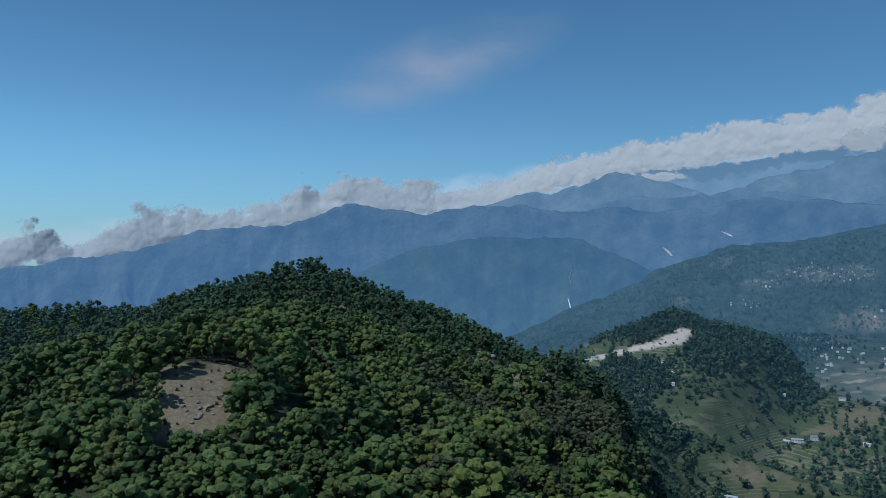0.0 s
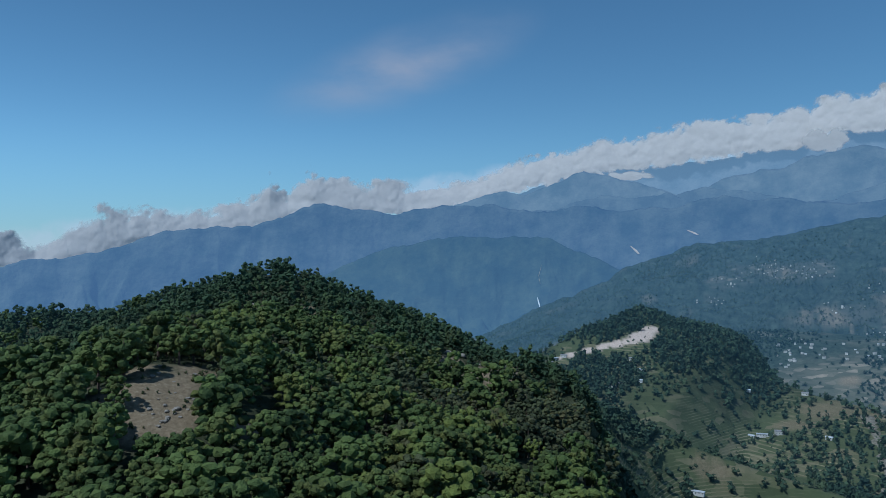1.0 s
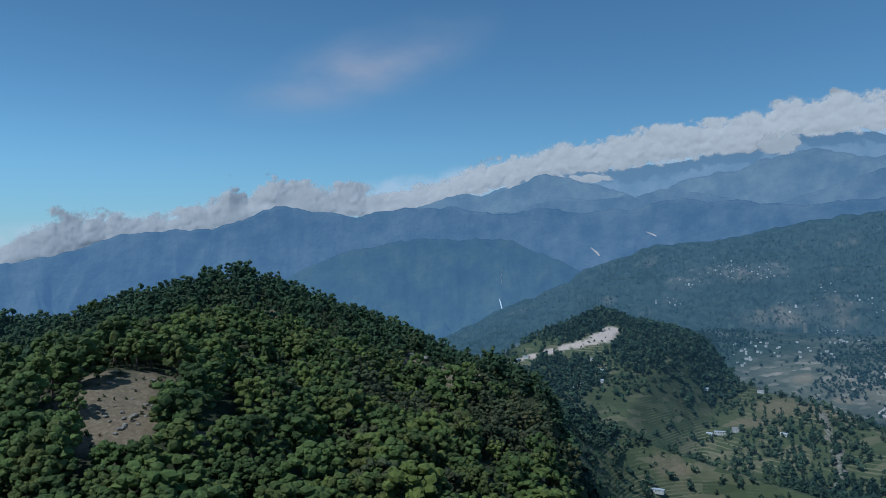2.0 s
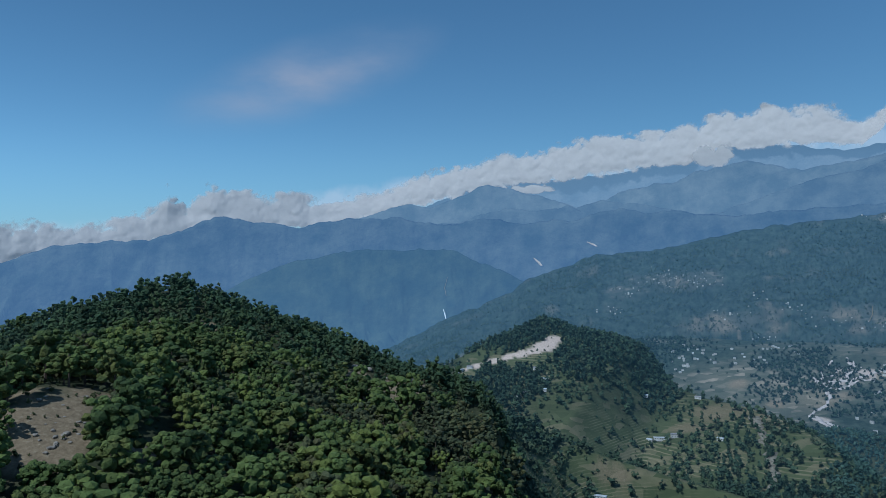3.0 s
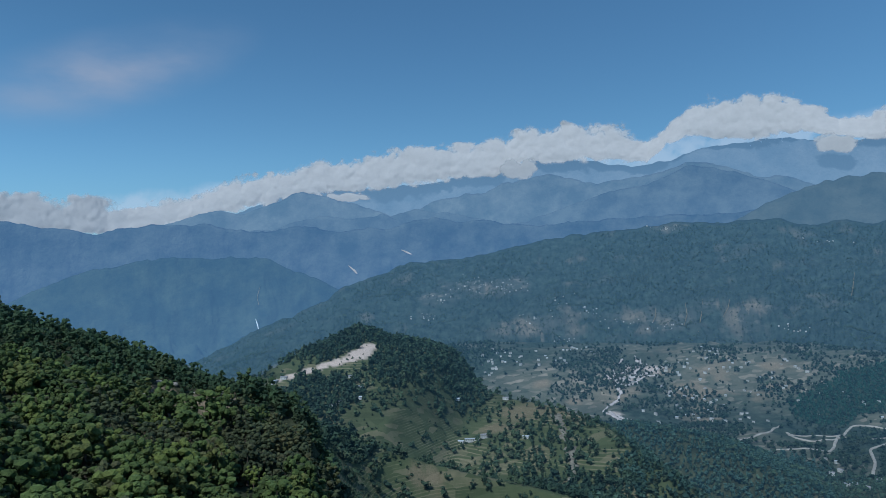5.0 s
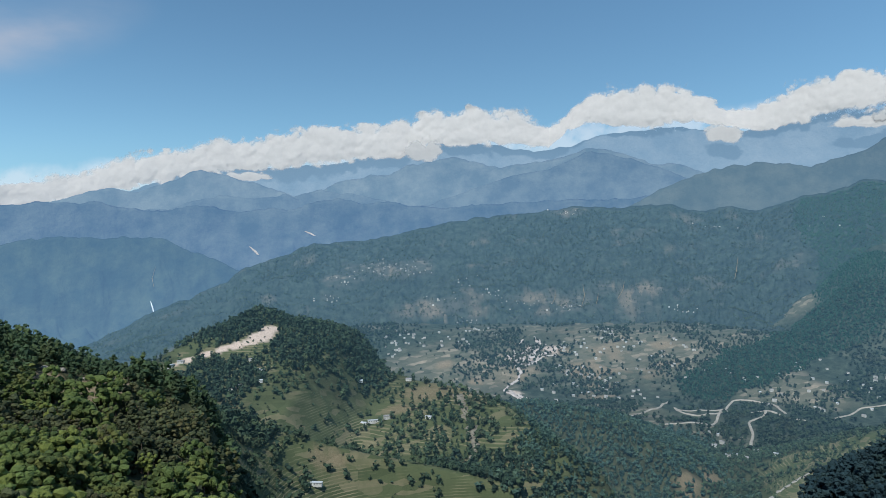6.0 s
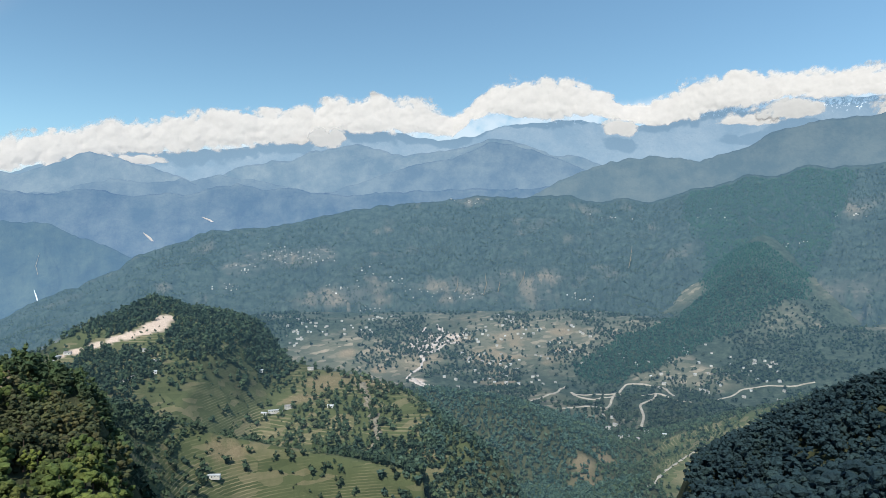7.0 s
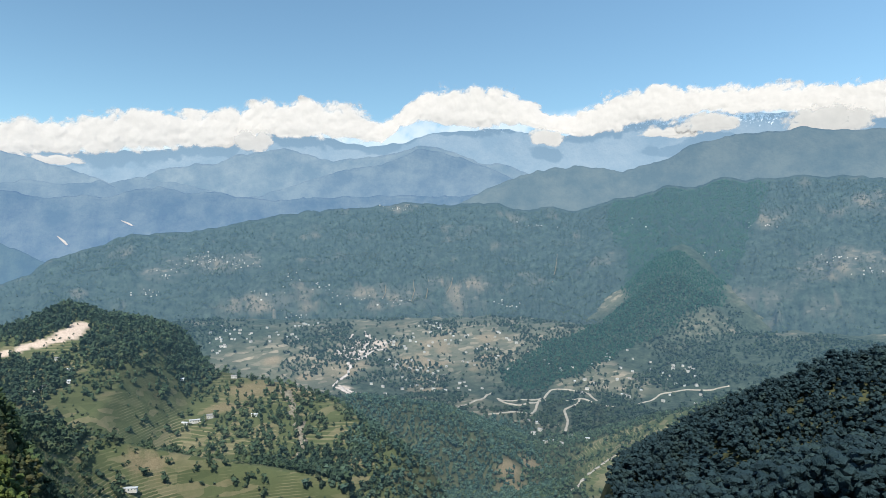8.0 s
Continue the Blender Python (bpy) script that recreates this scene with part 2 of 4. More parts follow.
def cloud_material():
    """Bright water droplets, thick in the heart of a cloud and thinning out to nothing at its rim."""
    m, n, l, b = material("cumulus")
    l.new(ramp(n, l, noise_node(n, l, 0.02, 5.0), [(0.3, (0.49, 0.455, 0.435)), (0.7, (0.55, 0.51, 0.485))]), b.inputs["Base Color"])
    b.inputs["Roughness"].default_value = 1.0
    b.inputs["Specular IOR Level"].default_value = 0.0
    thick = n.new("ShaderNodeAttribute")
    thick.attribute_name = "thick"
    ragged = n.new("ShaderNodeMath")
    ragged.operation = "MULTIPLY_ADD"
    l.new(noise_node(n, l, 0.05, 6.0, 0.6), ragged.inputs[0])
    ragged.inputs[1].default_value = 0.35
    l.new(thick.outputs["Fac"], ragged.inputs[2])
    cut = n.new("ShaderNodeMapRange")
    cut.interpolation_type = "SMOOTHSTEP"
    cut.inputs["From Min"].default_value, cut.inputs["From Max"].default_value = 0.30, 0.62
    l.new(ragged.outputs[0], cut.inputs["Value"])
    l.new(cut.outputs["Result"], b.inputs["Alpha"])
    return m


CLOUD = cloud_material()


# ---- mesh helpers ----
def mesh_from(name, verts, faces, mats, smooth=False, slots=None):
    me = bpy.data.meshes.new(name)
    verts, faces = np.asarray(verts, np.float32), np.asarray(faces, np.int32)
    k = faces.shape[1]
    me.vertices.add(len(verts))
    me.vertices.foreach_set("co", verts.ravel())
    me.loops.add(faces.size)
    me.loops.foreach_set("vertex_index", faces.ravel())
    me.polygons.add(len(faces))
    me.polygons.foreach_set("loop_start", np.arange(0, faces.size, k, dtype=np.int32))
    if slots is not None:
        me.polygons.foreach_set("material_index", np.asarray(slots, np.int32))
    me.polygons.foreach_set("use_smooth", np.full(len(faces), smooth))
    for m in mats:
        me.materials.append(m)
    me.update(calc_edges=True)
    return me


def part(name, bm, mat, parent, label=""):
    me = bpy.data.meshes.new(name)
    bm.to_mesh(me)
    bm.free()
    me.materials.append(mat)
    ob = new(name, me)
    ob.parent = parent
    return tagged(ob, label)


# ---- the lie of the land ----
rng = np.random.default_rng(7)
PERM = rng.random((256, 256))


def value_noise(x, y):
    xi, yi = np.floor(x).astype(int), np.floor(y).astype(int)
    fx, fy = x - xi, y - yi
    fx, fy = fx * fx * (3 - 2 * fx), fy * fy * (3 - 2 * fy)
    a, b = PERM[xi % 256, yi % 256], PERM[(xi + 1) % 256, yi % 256]
    c, d = PERM[xi % 256, (yi + 1) % 256], PERM[(xi + 1) % 256, (yi + 1) % 256]
    return (a * (1 - fx) + b * fx) * (1 - fy) + (c * (1 - fx) + d * fx) * fy - 0.5


def fractal(x, y, size, octaves=5):
    out, amp = 0.0, 1.0
    for i in range(octaves):
        out = out + amp * value_noise(x / size * 2 ** i + 17.3 * i, y / size * 2 ** i + 5.1 * i)
        amp *= 0.5
    return out


RAVINE_BANK = [(902, 1198, -311), (965, 1069, -324), (977, 946, -347), (963, 859, -378), (944, 804, -411)]

# Crest lines of the spurs, with the fall of their sides (left of the line, right of it)
SPURS = [
    (0.55, 12, [(-40, -260, -30), (0, -40, -4), (0, 0, -1.9), (60, -20, -8), (170, -20, -14)]),
    # wooded hill: back ridge, near shoulder, two noses
    (0.45, 14, [(-433, 625, -57), (-362, 622, -53), (-240, 604, -59), (-164, 577, -36), (-98, 551, -18)]),
    ((0.8, 0.42), 12, [(-98, 551, -18), (-57, 537, -32), (-25, 519, -48), (6, 505, -54), (38, 488, -72), (68, 465, -73)]),
    ((0.34, 0.55), 10, [(-89, 421, -46), (-99, 346, -49), (-97, 289, -44), (-131, 303, -53), (-148, 284, -56), (-151, 259, -65), (-162, 241, -73)]),
    (0.38, 12, [(-29, 419, -64), (-10, 300, -74), (-1, 230, -82)]),
    ((0.9, 0.5), 8, [(54, 437, -73), (57, 356, -82), (54, 285, -88), (53, 250, -91)]),
    # terraced hill
    ((0.9, 0.36), 16, [(140, 1071, -198), (198, 1082, -162), (258, 1100, -128), (332, 1101, -88), (381, 1101, -95), (454, 1100, -129), (481, 1078, -168)]),
    ((0.95, 0.30), 10, [(444, 1093, -131), (475, 1047, -166), (506, 954, -186), (528, 873, -187), (543, 792, -196), (541, 719, -212), (528, 640, -228)]),
    # field spur and dark hill to the right
    ((0.40, 0.40), 16, [(1357, 639, -277), (1225, 678, -299), (1045, 686, -337), (891, 679, -366), (784, 653, -370)]),
    ((0.60, 0.60), 12, [(414, 72, -40), (374, 112, -54), (333, 137, -78), (300, 150, -102), (270, 152, -114), (256, 157, -118)]),
    # spur from the far side of the valley
    (0.70, 40, [(3000, 1690, 60), (2740, 1560, -30), (2506, 1459, -127), (2085, 1468, -331), (1695, 1449, -455)]),
    # wooded bank on the near side of the ravine
    ((0.45, 0.75), 20, RAVINE_BANK),
]


def spur_height(x, y, fall, soft, line, end=0.0):
    best = np.full(x.shape, -1e9)
    for (ax, ay, az), (bx, by, bz) in zip(line, line[1:]):
        ux, uy = bx - ax, by - ay
        s = np.clip(((x - ax) * ux + (y - ay) * uy) / (ux * ux + uy * uy), 0, 1)
        d = np.hypot(x - ax - s * ux, y - ay - s * uy)
        side = (x - ax) * uy - (y - ay) * ux
        f = fall if isinstance(fall, float) else fall[0] + (fall[1] - fall[0]) * np.clip(0.5 + side / np.hypot(ux, uy) / 30, 0, 1)
        best = np.maximum(best, az + s * (bz - az) - f * (np.sqrt(d * d + soft * soft) - soft))
    over = np.maximum(0, ((x - bx) * ux + (y - by) * uy) / np.hypot(ux, uy))
    return best - end * over


def blend_max(a, b, k):
    h = np.clip(0.5 + 0.5 * (a - b) / k, 0, 1)
    return b + (a - b) * h + k * h * (1 - h)


FIELD_CENTRES = [(520, 807, 230), (246, 719, 200), (338, 658, 200), (285, 1011, 130), (1083, 737, 210), (1018, 739, 120), (1102, 743, 110), (1265, 667, 110)]


def blob(x, y, cx, cy, r, soft=0.35, wild=0.8):
    d = np.hypot(x - cx, y - cy) / r + wild * fractal(x, y, r * 0.8, 4)
    return np.clip((1 - d) / soft, 0, 1)


def land(x, y, steps=True):
    x, y = np.asarray(x, float), np.asarray(y, float)
    d = np.hypot(x, y)
    z = np.minimum(-425 + 0.25 * np.maximum(d - 2150, 0) * np.clip((np.degrees(np.arctan2(x, y)) - 12) / 9, 0, 1), -300) + 30 * fractal(x, y, 500)
    for n_spur, (fall, soft, line) in enumerate(SPURS):
        h = spur_height(x, y, fall, soft, line, {6: 1.0, 7: 1.2, 9: 3.0}.get(n_spur, 0.0))
        if 1 <= n_spur <= 5:     # the wooded hill breaks off steeply on its east side
            h = h - 1.7 * np.maximum(0, x * 0.9763 - y * 0.2164 - 2) * np.maximum(np.clip((700 - d) / 150, 0, 1), np.clip((np.degrees(np.arctan2(x, y)) - 36) / 4, 0, 1))
        if n_spur == 7:          # the terraced hill falls steeply to the ravine
            h = h - 0.8 * np.maximum(0, x - 575 - 0.1 * (y - 640))
        if n_spur == 9:          # and so does the dark hill on its north side
            h = h - 2.2 * np.maximum(0, y * 0.8241 - x * 0.5664)
        z = blend_max(z, h, 14)
    rough = np.clip((d - 25) / 150, 0, 1)
    z = z + rough * (9 * fractal(x, y, 90, 3) + 26 * np.clip((d - 600) / 500, 0, 1) * fractal(x, y, 260, 3)) * np.clip(1.0 - 0.7 * open_field(x, y), 0.3, 1)
    if steps:
        f = open_field(x, y)
        h = 3.2 + 0 * z
        q = (z + 3 * fractal(x, y, 140, 2)) / h
        stair = (np.floor(q) + np.clip((q - np.floor(q)) * 4 - 3, 0, 1)) * h - 3 * fractal(x, y, 140, 2)
        z = z + (stair - z) * np.clip(f * 1.6, 0, 1) * 0.8
    return z


def open_field(x, y):
    f = 0.0
    for cx, cy, r in FIELD_CENTRES:
        f = np.maximum(f, blob(x, y, cx, cy, r))
    b = np.degrees(np.arctan2(x, y))
    return f * np.clip((np.hypot(x, y) - 480) / 80, 0, 1) * np.clip(np.maximum(42.5 - b, b - 52) / 2, 0, 1)


BARE = [(-88, 270, 14), (-88, 256, 13), (-89, 247, 11), (-81, 254, 13), (-82, 287, 13), (-85, 277, 8), (-79, 237, 7), (-100, 283, 6), (-98, 487, 11), (-99, 476, 8), (22, 445, 12), (23, 427, 11), (51, 427, 13), (44, 432, 10), (54, 465, 15), (40, 445, 11), (60, 437, 10), (16, 431, 8), (-44, 478, 7), (-104, 261, 9), (-67, 488, 8), (-139, 249, 8), (-65, 227, 7), (-122, 277, 8), (14, 296, 7), (1232, 1914, 26), (1055, 681, 14), (24, 335, 9), (31, 286, 8), (18, 388, 8), (38, 418, 7), (67, 354, 8), (-22, 347, 6), (-71, 495, 9), (-100, 244, 8), (-116, 441, 8), (22, 455, 9), (-54, 258, 6), (1, 256, 7)]
CUT = [(326, 1032, 13), (311, 1014, 16), (291, 1005, 12), (272, 1005, 11), (253, 1007, 10), (233, 1009, 9), (211, 1009, 8), (192, 1009, 7)]


DRY = [(249, 641, 13), (263, 641, 12), (153, 567, 10), (446, 874, 22), (508, 882, 46), (485, 900, 34), (525, 842, 26), (1847, 1766, 60), (1738, 1637, 50), (1548, 1823, 45), (1423, 1577, 50), (1202, 2055, 40), (950, 850, 40), (925, 800, 30), (1010, 860, 30)]
FAN = [(1530, 2029, 40), (1557, 1979, 30), (1428, 1973, 26), (1460, 1971, 30), (1256, 1753, 24), (1237, 1664, 24)]


def pine_spur(x, y):
    """The long tongue of pine wood that runs down to the valley road."""
    line = SPURS[10][2]
    away = np.full(np.shape(x), 1e9)
    for (ax, ay, _), (bx, by, _) in zip(line, line[1:]):
        ux, uy = bx - ax, by - ay
        k = np.clip(((x - ax) * ux + (y - ay) * uy) / (ux * ux + uy * uy), 0, 1)
        away = np.minimum(away, np.hypot(x - ax - k * ux, y - ay - k * uy))
    half = np.interp(np.hypot(x, y), [2150, 2500, 2900, 3200, 3500], [85, 115, 190, 250, 330]) + 60 * fractal(x, y, 160, 3)
    return np.clip((half - away) / 25, 0, 1)


def cover(x, y):
    d = np.hypot(x, y)
    red, blue = np.zeros_like(x), np.zeros_like(x)
    for cx, cy, r in BARE:
        red = np.maximum(red, blob(x, y, cx, cy, r))
    for cx, cy, r in DRY:
        red = np.maximum(red, (0.85 if math.hypot(cx, cy) > 1600 else 0.60) * blob(x, y, cx, cy, r, 0.6))
    for cx, cy, r in FAN:
        blue = np.maximum(blue, 0.85 * blob(x, y, cx, cy, r, 0.5))
    for cx, cy, r in CUT:
        blue = np.maximum(blue, blob(x, y, cx, cy, r, 0.12, 0.35))
    green = open_field(x, y)
    farm = np.maximum(np.clip(0.40 + 2.2 * fractal(x, y, 260, 4), 0, 1), 0.8 * blob(x, y, 1708, 1785, 380, 0.8))
    far = np.clip((d - 1600) / 200, 0, 1) * (1 - pine_spur(x, y))
    green = np.maximum(green, far * farm)
    fallow = blob(x, y, 1596, 1771, 460, 0.7) * np.clip(5.0 * fractal(x + 300, y, 75, 4) - 0.25, 0, 0.8)
    red = np.maximum(red, far * fallow)
    return red, green, blue


def build_ground():
    az = np.concatenate([np.arange(-180, -36, 4.0), np.arange(-36, 78, 0.21), np.arange(78, 180, 4.0)])
    rad = np.concatenate([np.array([0.02]), np.linspace(3, 120, 16), np.arange(126, 600, 4.5), np.arange(600, 1300, 5.5), np.arange(1300, 2600, 12), np.arange(2600, 3500, 45), np.linspace(3500, 4900, 12)])
    a, r = np.meshgrid(np.radians(az), rad)
    x, y = r * np.sin(a), r * np.cos(a)
    x[0], y[0] = 0.7, 0.6
    z = land(x, y)
    nr, na = x.shape
    i, j = np.meshgrid(np.arange(nr - 1), np.arange(na), indexing="ij")
    k = (j + 1) % na
    faces = np.stack([i * na + j, i * na + k, (i + 1) * na + k, (i + 1) * na + j], -1)[..., ::-1].reshape(-1, 4)
    verts = np.stack([x, y, z], -1).reshape(-1, 3)
    slots = np.repeat((rad[:-1] > 1550).astype(int), na)
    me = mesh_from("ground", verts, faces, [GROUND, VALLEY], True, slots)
    red, green, blue = cover(verts[:, 0], verts[:, 1])
    col = me.color_attributes.new("cover", "FLOAT_COLOR", "POINT")
    col.data.foreach_set("color", np.stack([red, green, blue, np.ones_like(red)], -1).astype(np.float32).ravel())
    return tagged(new("ground", me), "green and brown hills falling to a terraced farming valley", "terrain", kind="structure")


build_ground()


def mountain(name, mat, skyline, dist, depth, foot, label, relief=40, category="mountain", plan=None):
    """A range whose crest runs through the bearings and heights given, with gullied flanks on both sides."""
    az = np.arange(skyline[0][0], skyline[-1][0], 0.12)
    el = np.interp(az, [p[0] for p in skyline], [p[1] for p in skyline])
    far = dist + 60 * fractal(az * 30, az * 0 + dist, 200, 3)
    crest = far * np.tan(np.radians(el)) + 30 * fractal(az * 40, az * 0 + 3 * dist, 70, 6) - 5 * np.abs(fractal(az * 40, az * 0 + dist, 24, 4))
    s = np.concatenate([np.linspace(0, 1, 46), [1.03, 1.08]])
    a, u = np.meshgrid(np.radians(az), s)
    r = far[None, :] - depth * (1 - u)
    x, y = r * np.sin(a), r * np.cos(a)
    rise = np.clip(u, 0, 1) ** 1.05
    gully = relief * 2.4 * np.abs(fractal(a * 2600 + 420 * fractal(x, y, 330, 4), r * 0.8, 230, 5)) + 0.7 * relief * np.abs(fractal(x, y, 90, 4))
    z = foot + (crest[None, :] - foot) * rise - gully * np.clip(1 - u, 0, 1) * np.clip(u * 3, 0, 1) * 2.0
    z = np.where(u > 1, crest[None, :] - (u - 1) * 4000, z)
    nr, na = x.shape
    i, j = np.meshgrid(np.arange(nr - 1), np.arange(na - 1), indexing="ij")
    faces = np.stack([i * na + j, (i + 1) * na + j, (i + 1) * na + j + 1, i * na + j + 1], -1)[..., ::-1].reshape(-1, 4)
    me = mesh_from(name, np.stack([x, y, z], -1).reshape(-1, 3), faces, [mat], True)
    if plan:
        co = np.stack([x, y, z], -1).reshape(-1, 3)
        red, green, blue = plan(co)
        col = me.color_attributes.new("cover", "FLOAT_COLOR", "POINT")
        col.data.foreach_set("color", np.stack([red, green, blue, np.ones_like(red)], -1).astype(np.float32).ravel())
    tagged(new(name, me), label, category, kind="structure")
    return az, np.stack([x, y, z], -1)


# Cleared land on the opposite mountainside: bearing, height in degrees, half width, half height
CLEARINGS = [(26.5, -1.6, 3.6, 0.9), (23.5, -2.4, 2.4, 0.5), (38.5, -4.2, 6.0, 1.0), (31.0, -4.8, 4.0, 0.8), (45.5, -3.6, 4.5, 1.2), (57.5, 0.8, 2.2, 0.7), (62.0, -4.6, 4.0, 1.6), (63.5, 1.6, 5.0, 0.9),
             (70.5, -1.4, 3.6, 1.1), (67.0, -3.8, 4.0, 1.2), (73.0, 2.4, 4.0, 1.0), (50.0, -3.0, 2.5, 0.8), (39.5, 2.4, 2.0, 0.3), (49.5, 1.2, 3.0, 0.5)]


def slope_cover(co):
    x, y, z = co.T
    b, e = np.degrees(np.arctan2(x, y)), np.degrees(np.arctan2(z, np.hypot(x, y)))
    g = np.zeros_like(x)
    for cb, ce, wb, we in CLEARINGS:
        g = np.maximum(g, np.clip(1.15 - np.hypot((b - cb) / wb, (e - ce) / we), 0, 1))
    g = np.clip(1.5 * g + 2.4 * fractal(x, y + 2 * z, 120, 4) - 0.35, 0, 1) * np.clip(g * 4, 0.12, 1)
    g = np.maximum(g, np.clip(3.0 * fractal(x + 900, y + z, 110, 4) - 0.75, 0, 0.55)) * (1 - pine_spur(x, y))
    return 0.5 * g * np.clip(4 * fractal(x, y - z, 70, 3) - 0.2, 0, 1), g, 0 * x


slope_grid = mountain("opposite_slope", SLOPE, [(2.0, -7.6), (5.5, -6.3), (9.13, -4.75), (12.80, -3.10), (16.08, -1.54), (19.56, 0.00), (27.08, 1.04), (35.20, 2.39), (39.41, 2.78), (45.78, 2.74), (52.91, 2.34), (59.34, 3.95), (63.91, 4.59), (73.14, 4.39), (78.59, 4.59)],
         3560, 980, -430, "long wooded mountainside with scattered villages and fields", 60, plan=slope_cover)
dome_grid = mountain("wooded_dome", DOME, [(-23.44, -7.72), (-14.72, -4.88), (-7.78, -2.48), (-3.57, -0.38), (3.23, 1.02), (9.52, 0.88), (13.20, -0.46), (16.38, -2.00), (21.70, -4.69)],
         3960, 330, -420, "wooded hill with painted blue haze and a thin waterfall", 70)
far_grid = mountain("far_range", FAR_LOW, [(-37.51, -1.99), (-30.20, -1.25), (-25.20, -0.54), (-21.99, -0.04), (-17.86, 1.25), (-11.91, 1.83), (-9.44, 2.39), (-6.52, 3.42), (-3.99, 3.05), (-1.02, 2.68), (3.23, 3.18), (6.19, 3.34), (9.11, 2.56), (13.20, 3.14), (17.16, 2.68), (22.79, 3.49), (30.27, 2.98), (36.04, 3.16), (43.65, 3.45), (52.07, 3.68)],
         4150, 300, -420, "long mountain range with painted blue haze", 85)
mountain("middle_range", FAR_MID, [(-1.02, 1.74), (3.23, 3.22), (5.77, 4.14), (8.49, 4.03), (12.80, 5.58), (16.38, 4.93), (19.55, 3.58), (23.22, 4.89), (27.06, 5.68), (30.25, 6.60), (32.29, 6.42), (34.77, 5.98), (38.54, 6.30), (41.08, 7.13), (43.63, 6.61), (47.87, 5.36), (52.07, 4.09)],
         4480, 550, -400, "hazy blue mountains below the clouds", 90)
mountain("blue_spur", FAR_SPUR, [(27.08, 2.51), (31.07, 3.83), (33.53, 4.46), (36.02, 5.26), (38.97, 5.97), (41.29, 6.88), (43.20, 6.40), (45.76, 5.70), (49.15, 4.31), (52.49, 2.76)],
         4330, 400, -250, "dark spur of a mountain range with painted blue haze", 60)
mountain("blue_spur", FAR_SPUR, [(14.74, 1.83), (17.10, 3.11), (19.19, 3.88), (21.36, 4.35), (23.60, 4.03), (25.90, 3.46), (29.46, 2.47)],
         4300, 300, -250, "low spur with painted blue haze in front of the high range", 60)
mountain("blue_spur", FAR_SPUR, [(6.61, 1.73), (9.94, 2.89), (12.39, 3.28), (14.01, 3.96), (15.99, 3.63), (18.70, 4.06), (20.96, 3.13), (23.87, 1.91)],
         4290, 300, -250, "low spur with painted blue haze in front of the far range", 60)
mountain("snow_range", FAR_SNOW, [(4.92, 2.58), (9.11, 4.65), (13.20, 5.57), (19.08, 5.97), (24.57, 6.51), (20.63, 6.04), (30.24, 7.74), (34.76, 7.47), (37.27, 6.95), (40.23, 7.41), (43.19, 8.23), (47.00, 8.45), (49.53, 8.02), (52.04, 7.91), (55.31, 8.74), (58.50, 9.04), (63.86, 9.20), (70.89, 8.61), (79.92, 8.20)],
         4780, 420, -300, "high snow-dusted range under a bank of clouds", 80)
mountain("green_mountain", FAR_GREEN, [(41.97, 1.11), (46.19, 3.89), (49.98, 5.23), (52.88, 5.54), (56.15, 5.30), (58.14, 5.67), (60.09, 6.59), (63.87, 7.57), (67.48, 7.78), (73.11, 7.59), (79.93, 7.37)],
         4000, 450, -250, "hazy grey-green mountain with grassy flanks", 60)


# ---- valley roads ----
ROADS = (
        [(1482, 1372), (1433, 1305), (1450, 1261), (1499, 1255), (1620, 1285), (1650, 1230), (1641, 1180), (1628, 1105)],
        [(1482, 1372), (1455, 1306), (1532, 1272), (1688, 1361), (1719, 1324), (1736, 1274), (1659, 1181)],
        [(1267, 1204), (1328, 1155), (1427, 1199), (1532, 1272)],
        [(1650, 1230), (1550, 1173), (1494, 1161), (1390, 1069), (1311, 1015)],
        [(1283, 1334), (1342, 1342), (1401, 1358), (1537, 1444)],
        [(1172, 1161), (1155, 1102), (1137, 1044)],
        [(1743, 1110), (1870, 1119), (1950, 1062), (2038, 1007)])


def off_road(x, y, gap=11):
    near = np.full(np.shape(x), 1e9)
    for line in ROADS:
        for (ax, ay), (bx, by) in zip(line, line[1:]):
            ux, uy = bx - ax, by - ay
            s = np.clip(((x - ax) * ux + (y - ay) * uy) / (ux * ux + uy * uy + 1e-6), 0, 1)
            near = np.minimum(near, np.hypot(x - ax - s * ux, y - ay - s * uy))
    return near > gap


# ---- trees ----
def ball(level):
    bm = bmesh.new()
    bmesh.ops.create_icosphere(bm, subdivisions=level, radius=1.0)
    v, f = np.array([p.co[:] for p in bm.verts]), np.array([[p.index for p in q.verts] for q in bm.faces])
    bm.free()
    return v, f


OCTA = np.array([(1, 0, 0), (0, 1, 0), (-1, 0, 0), (0, -1, 0), (0, 0, 1), (0, 0, -1)], float), np.array([(0, 1, 4), (1, 2, 4), (2, 3, 4), (3, 0, 4), (1, 0, 5), (2, 1, 5), (3, 2, 5), (0, 3, 5)])
BALLS = {k: ball(k) for k in (1, 2, 3)}


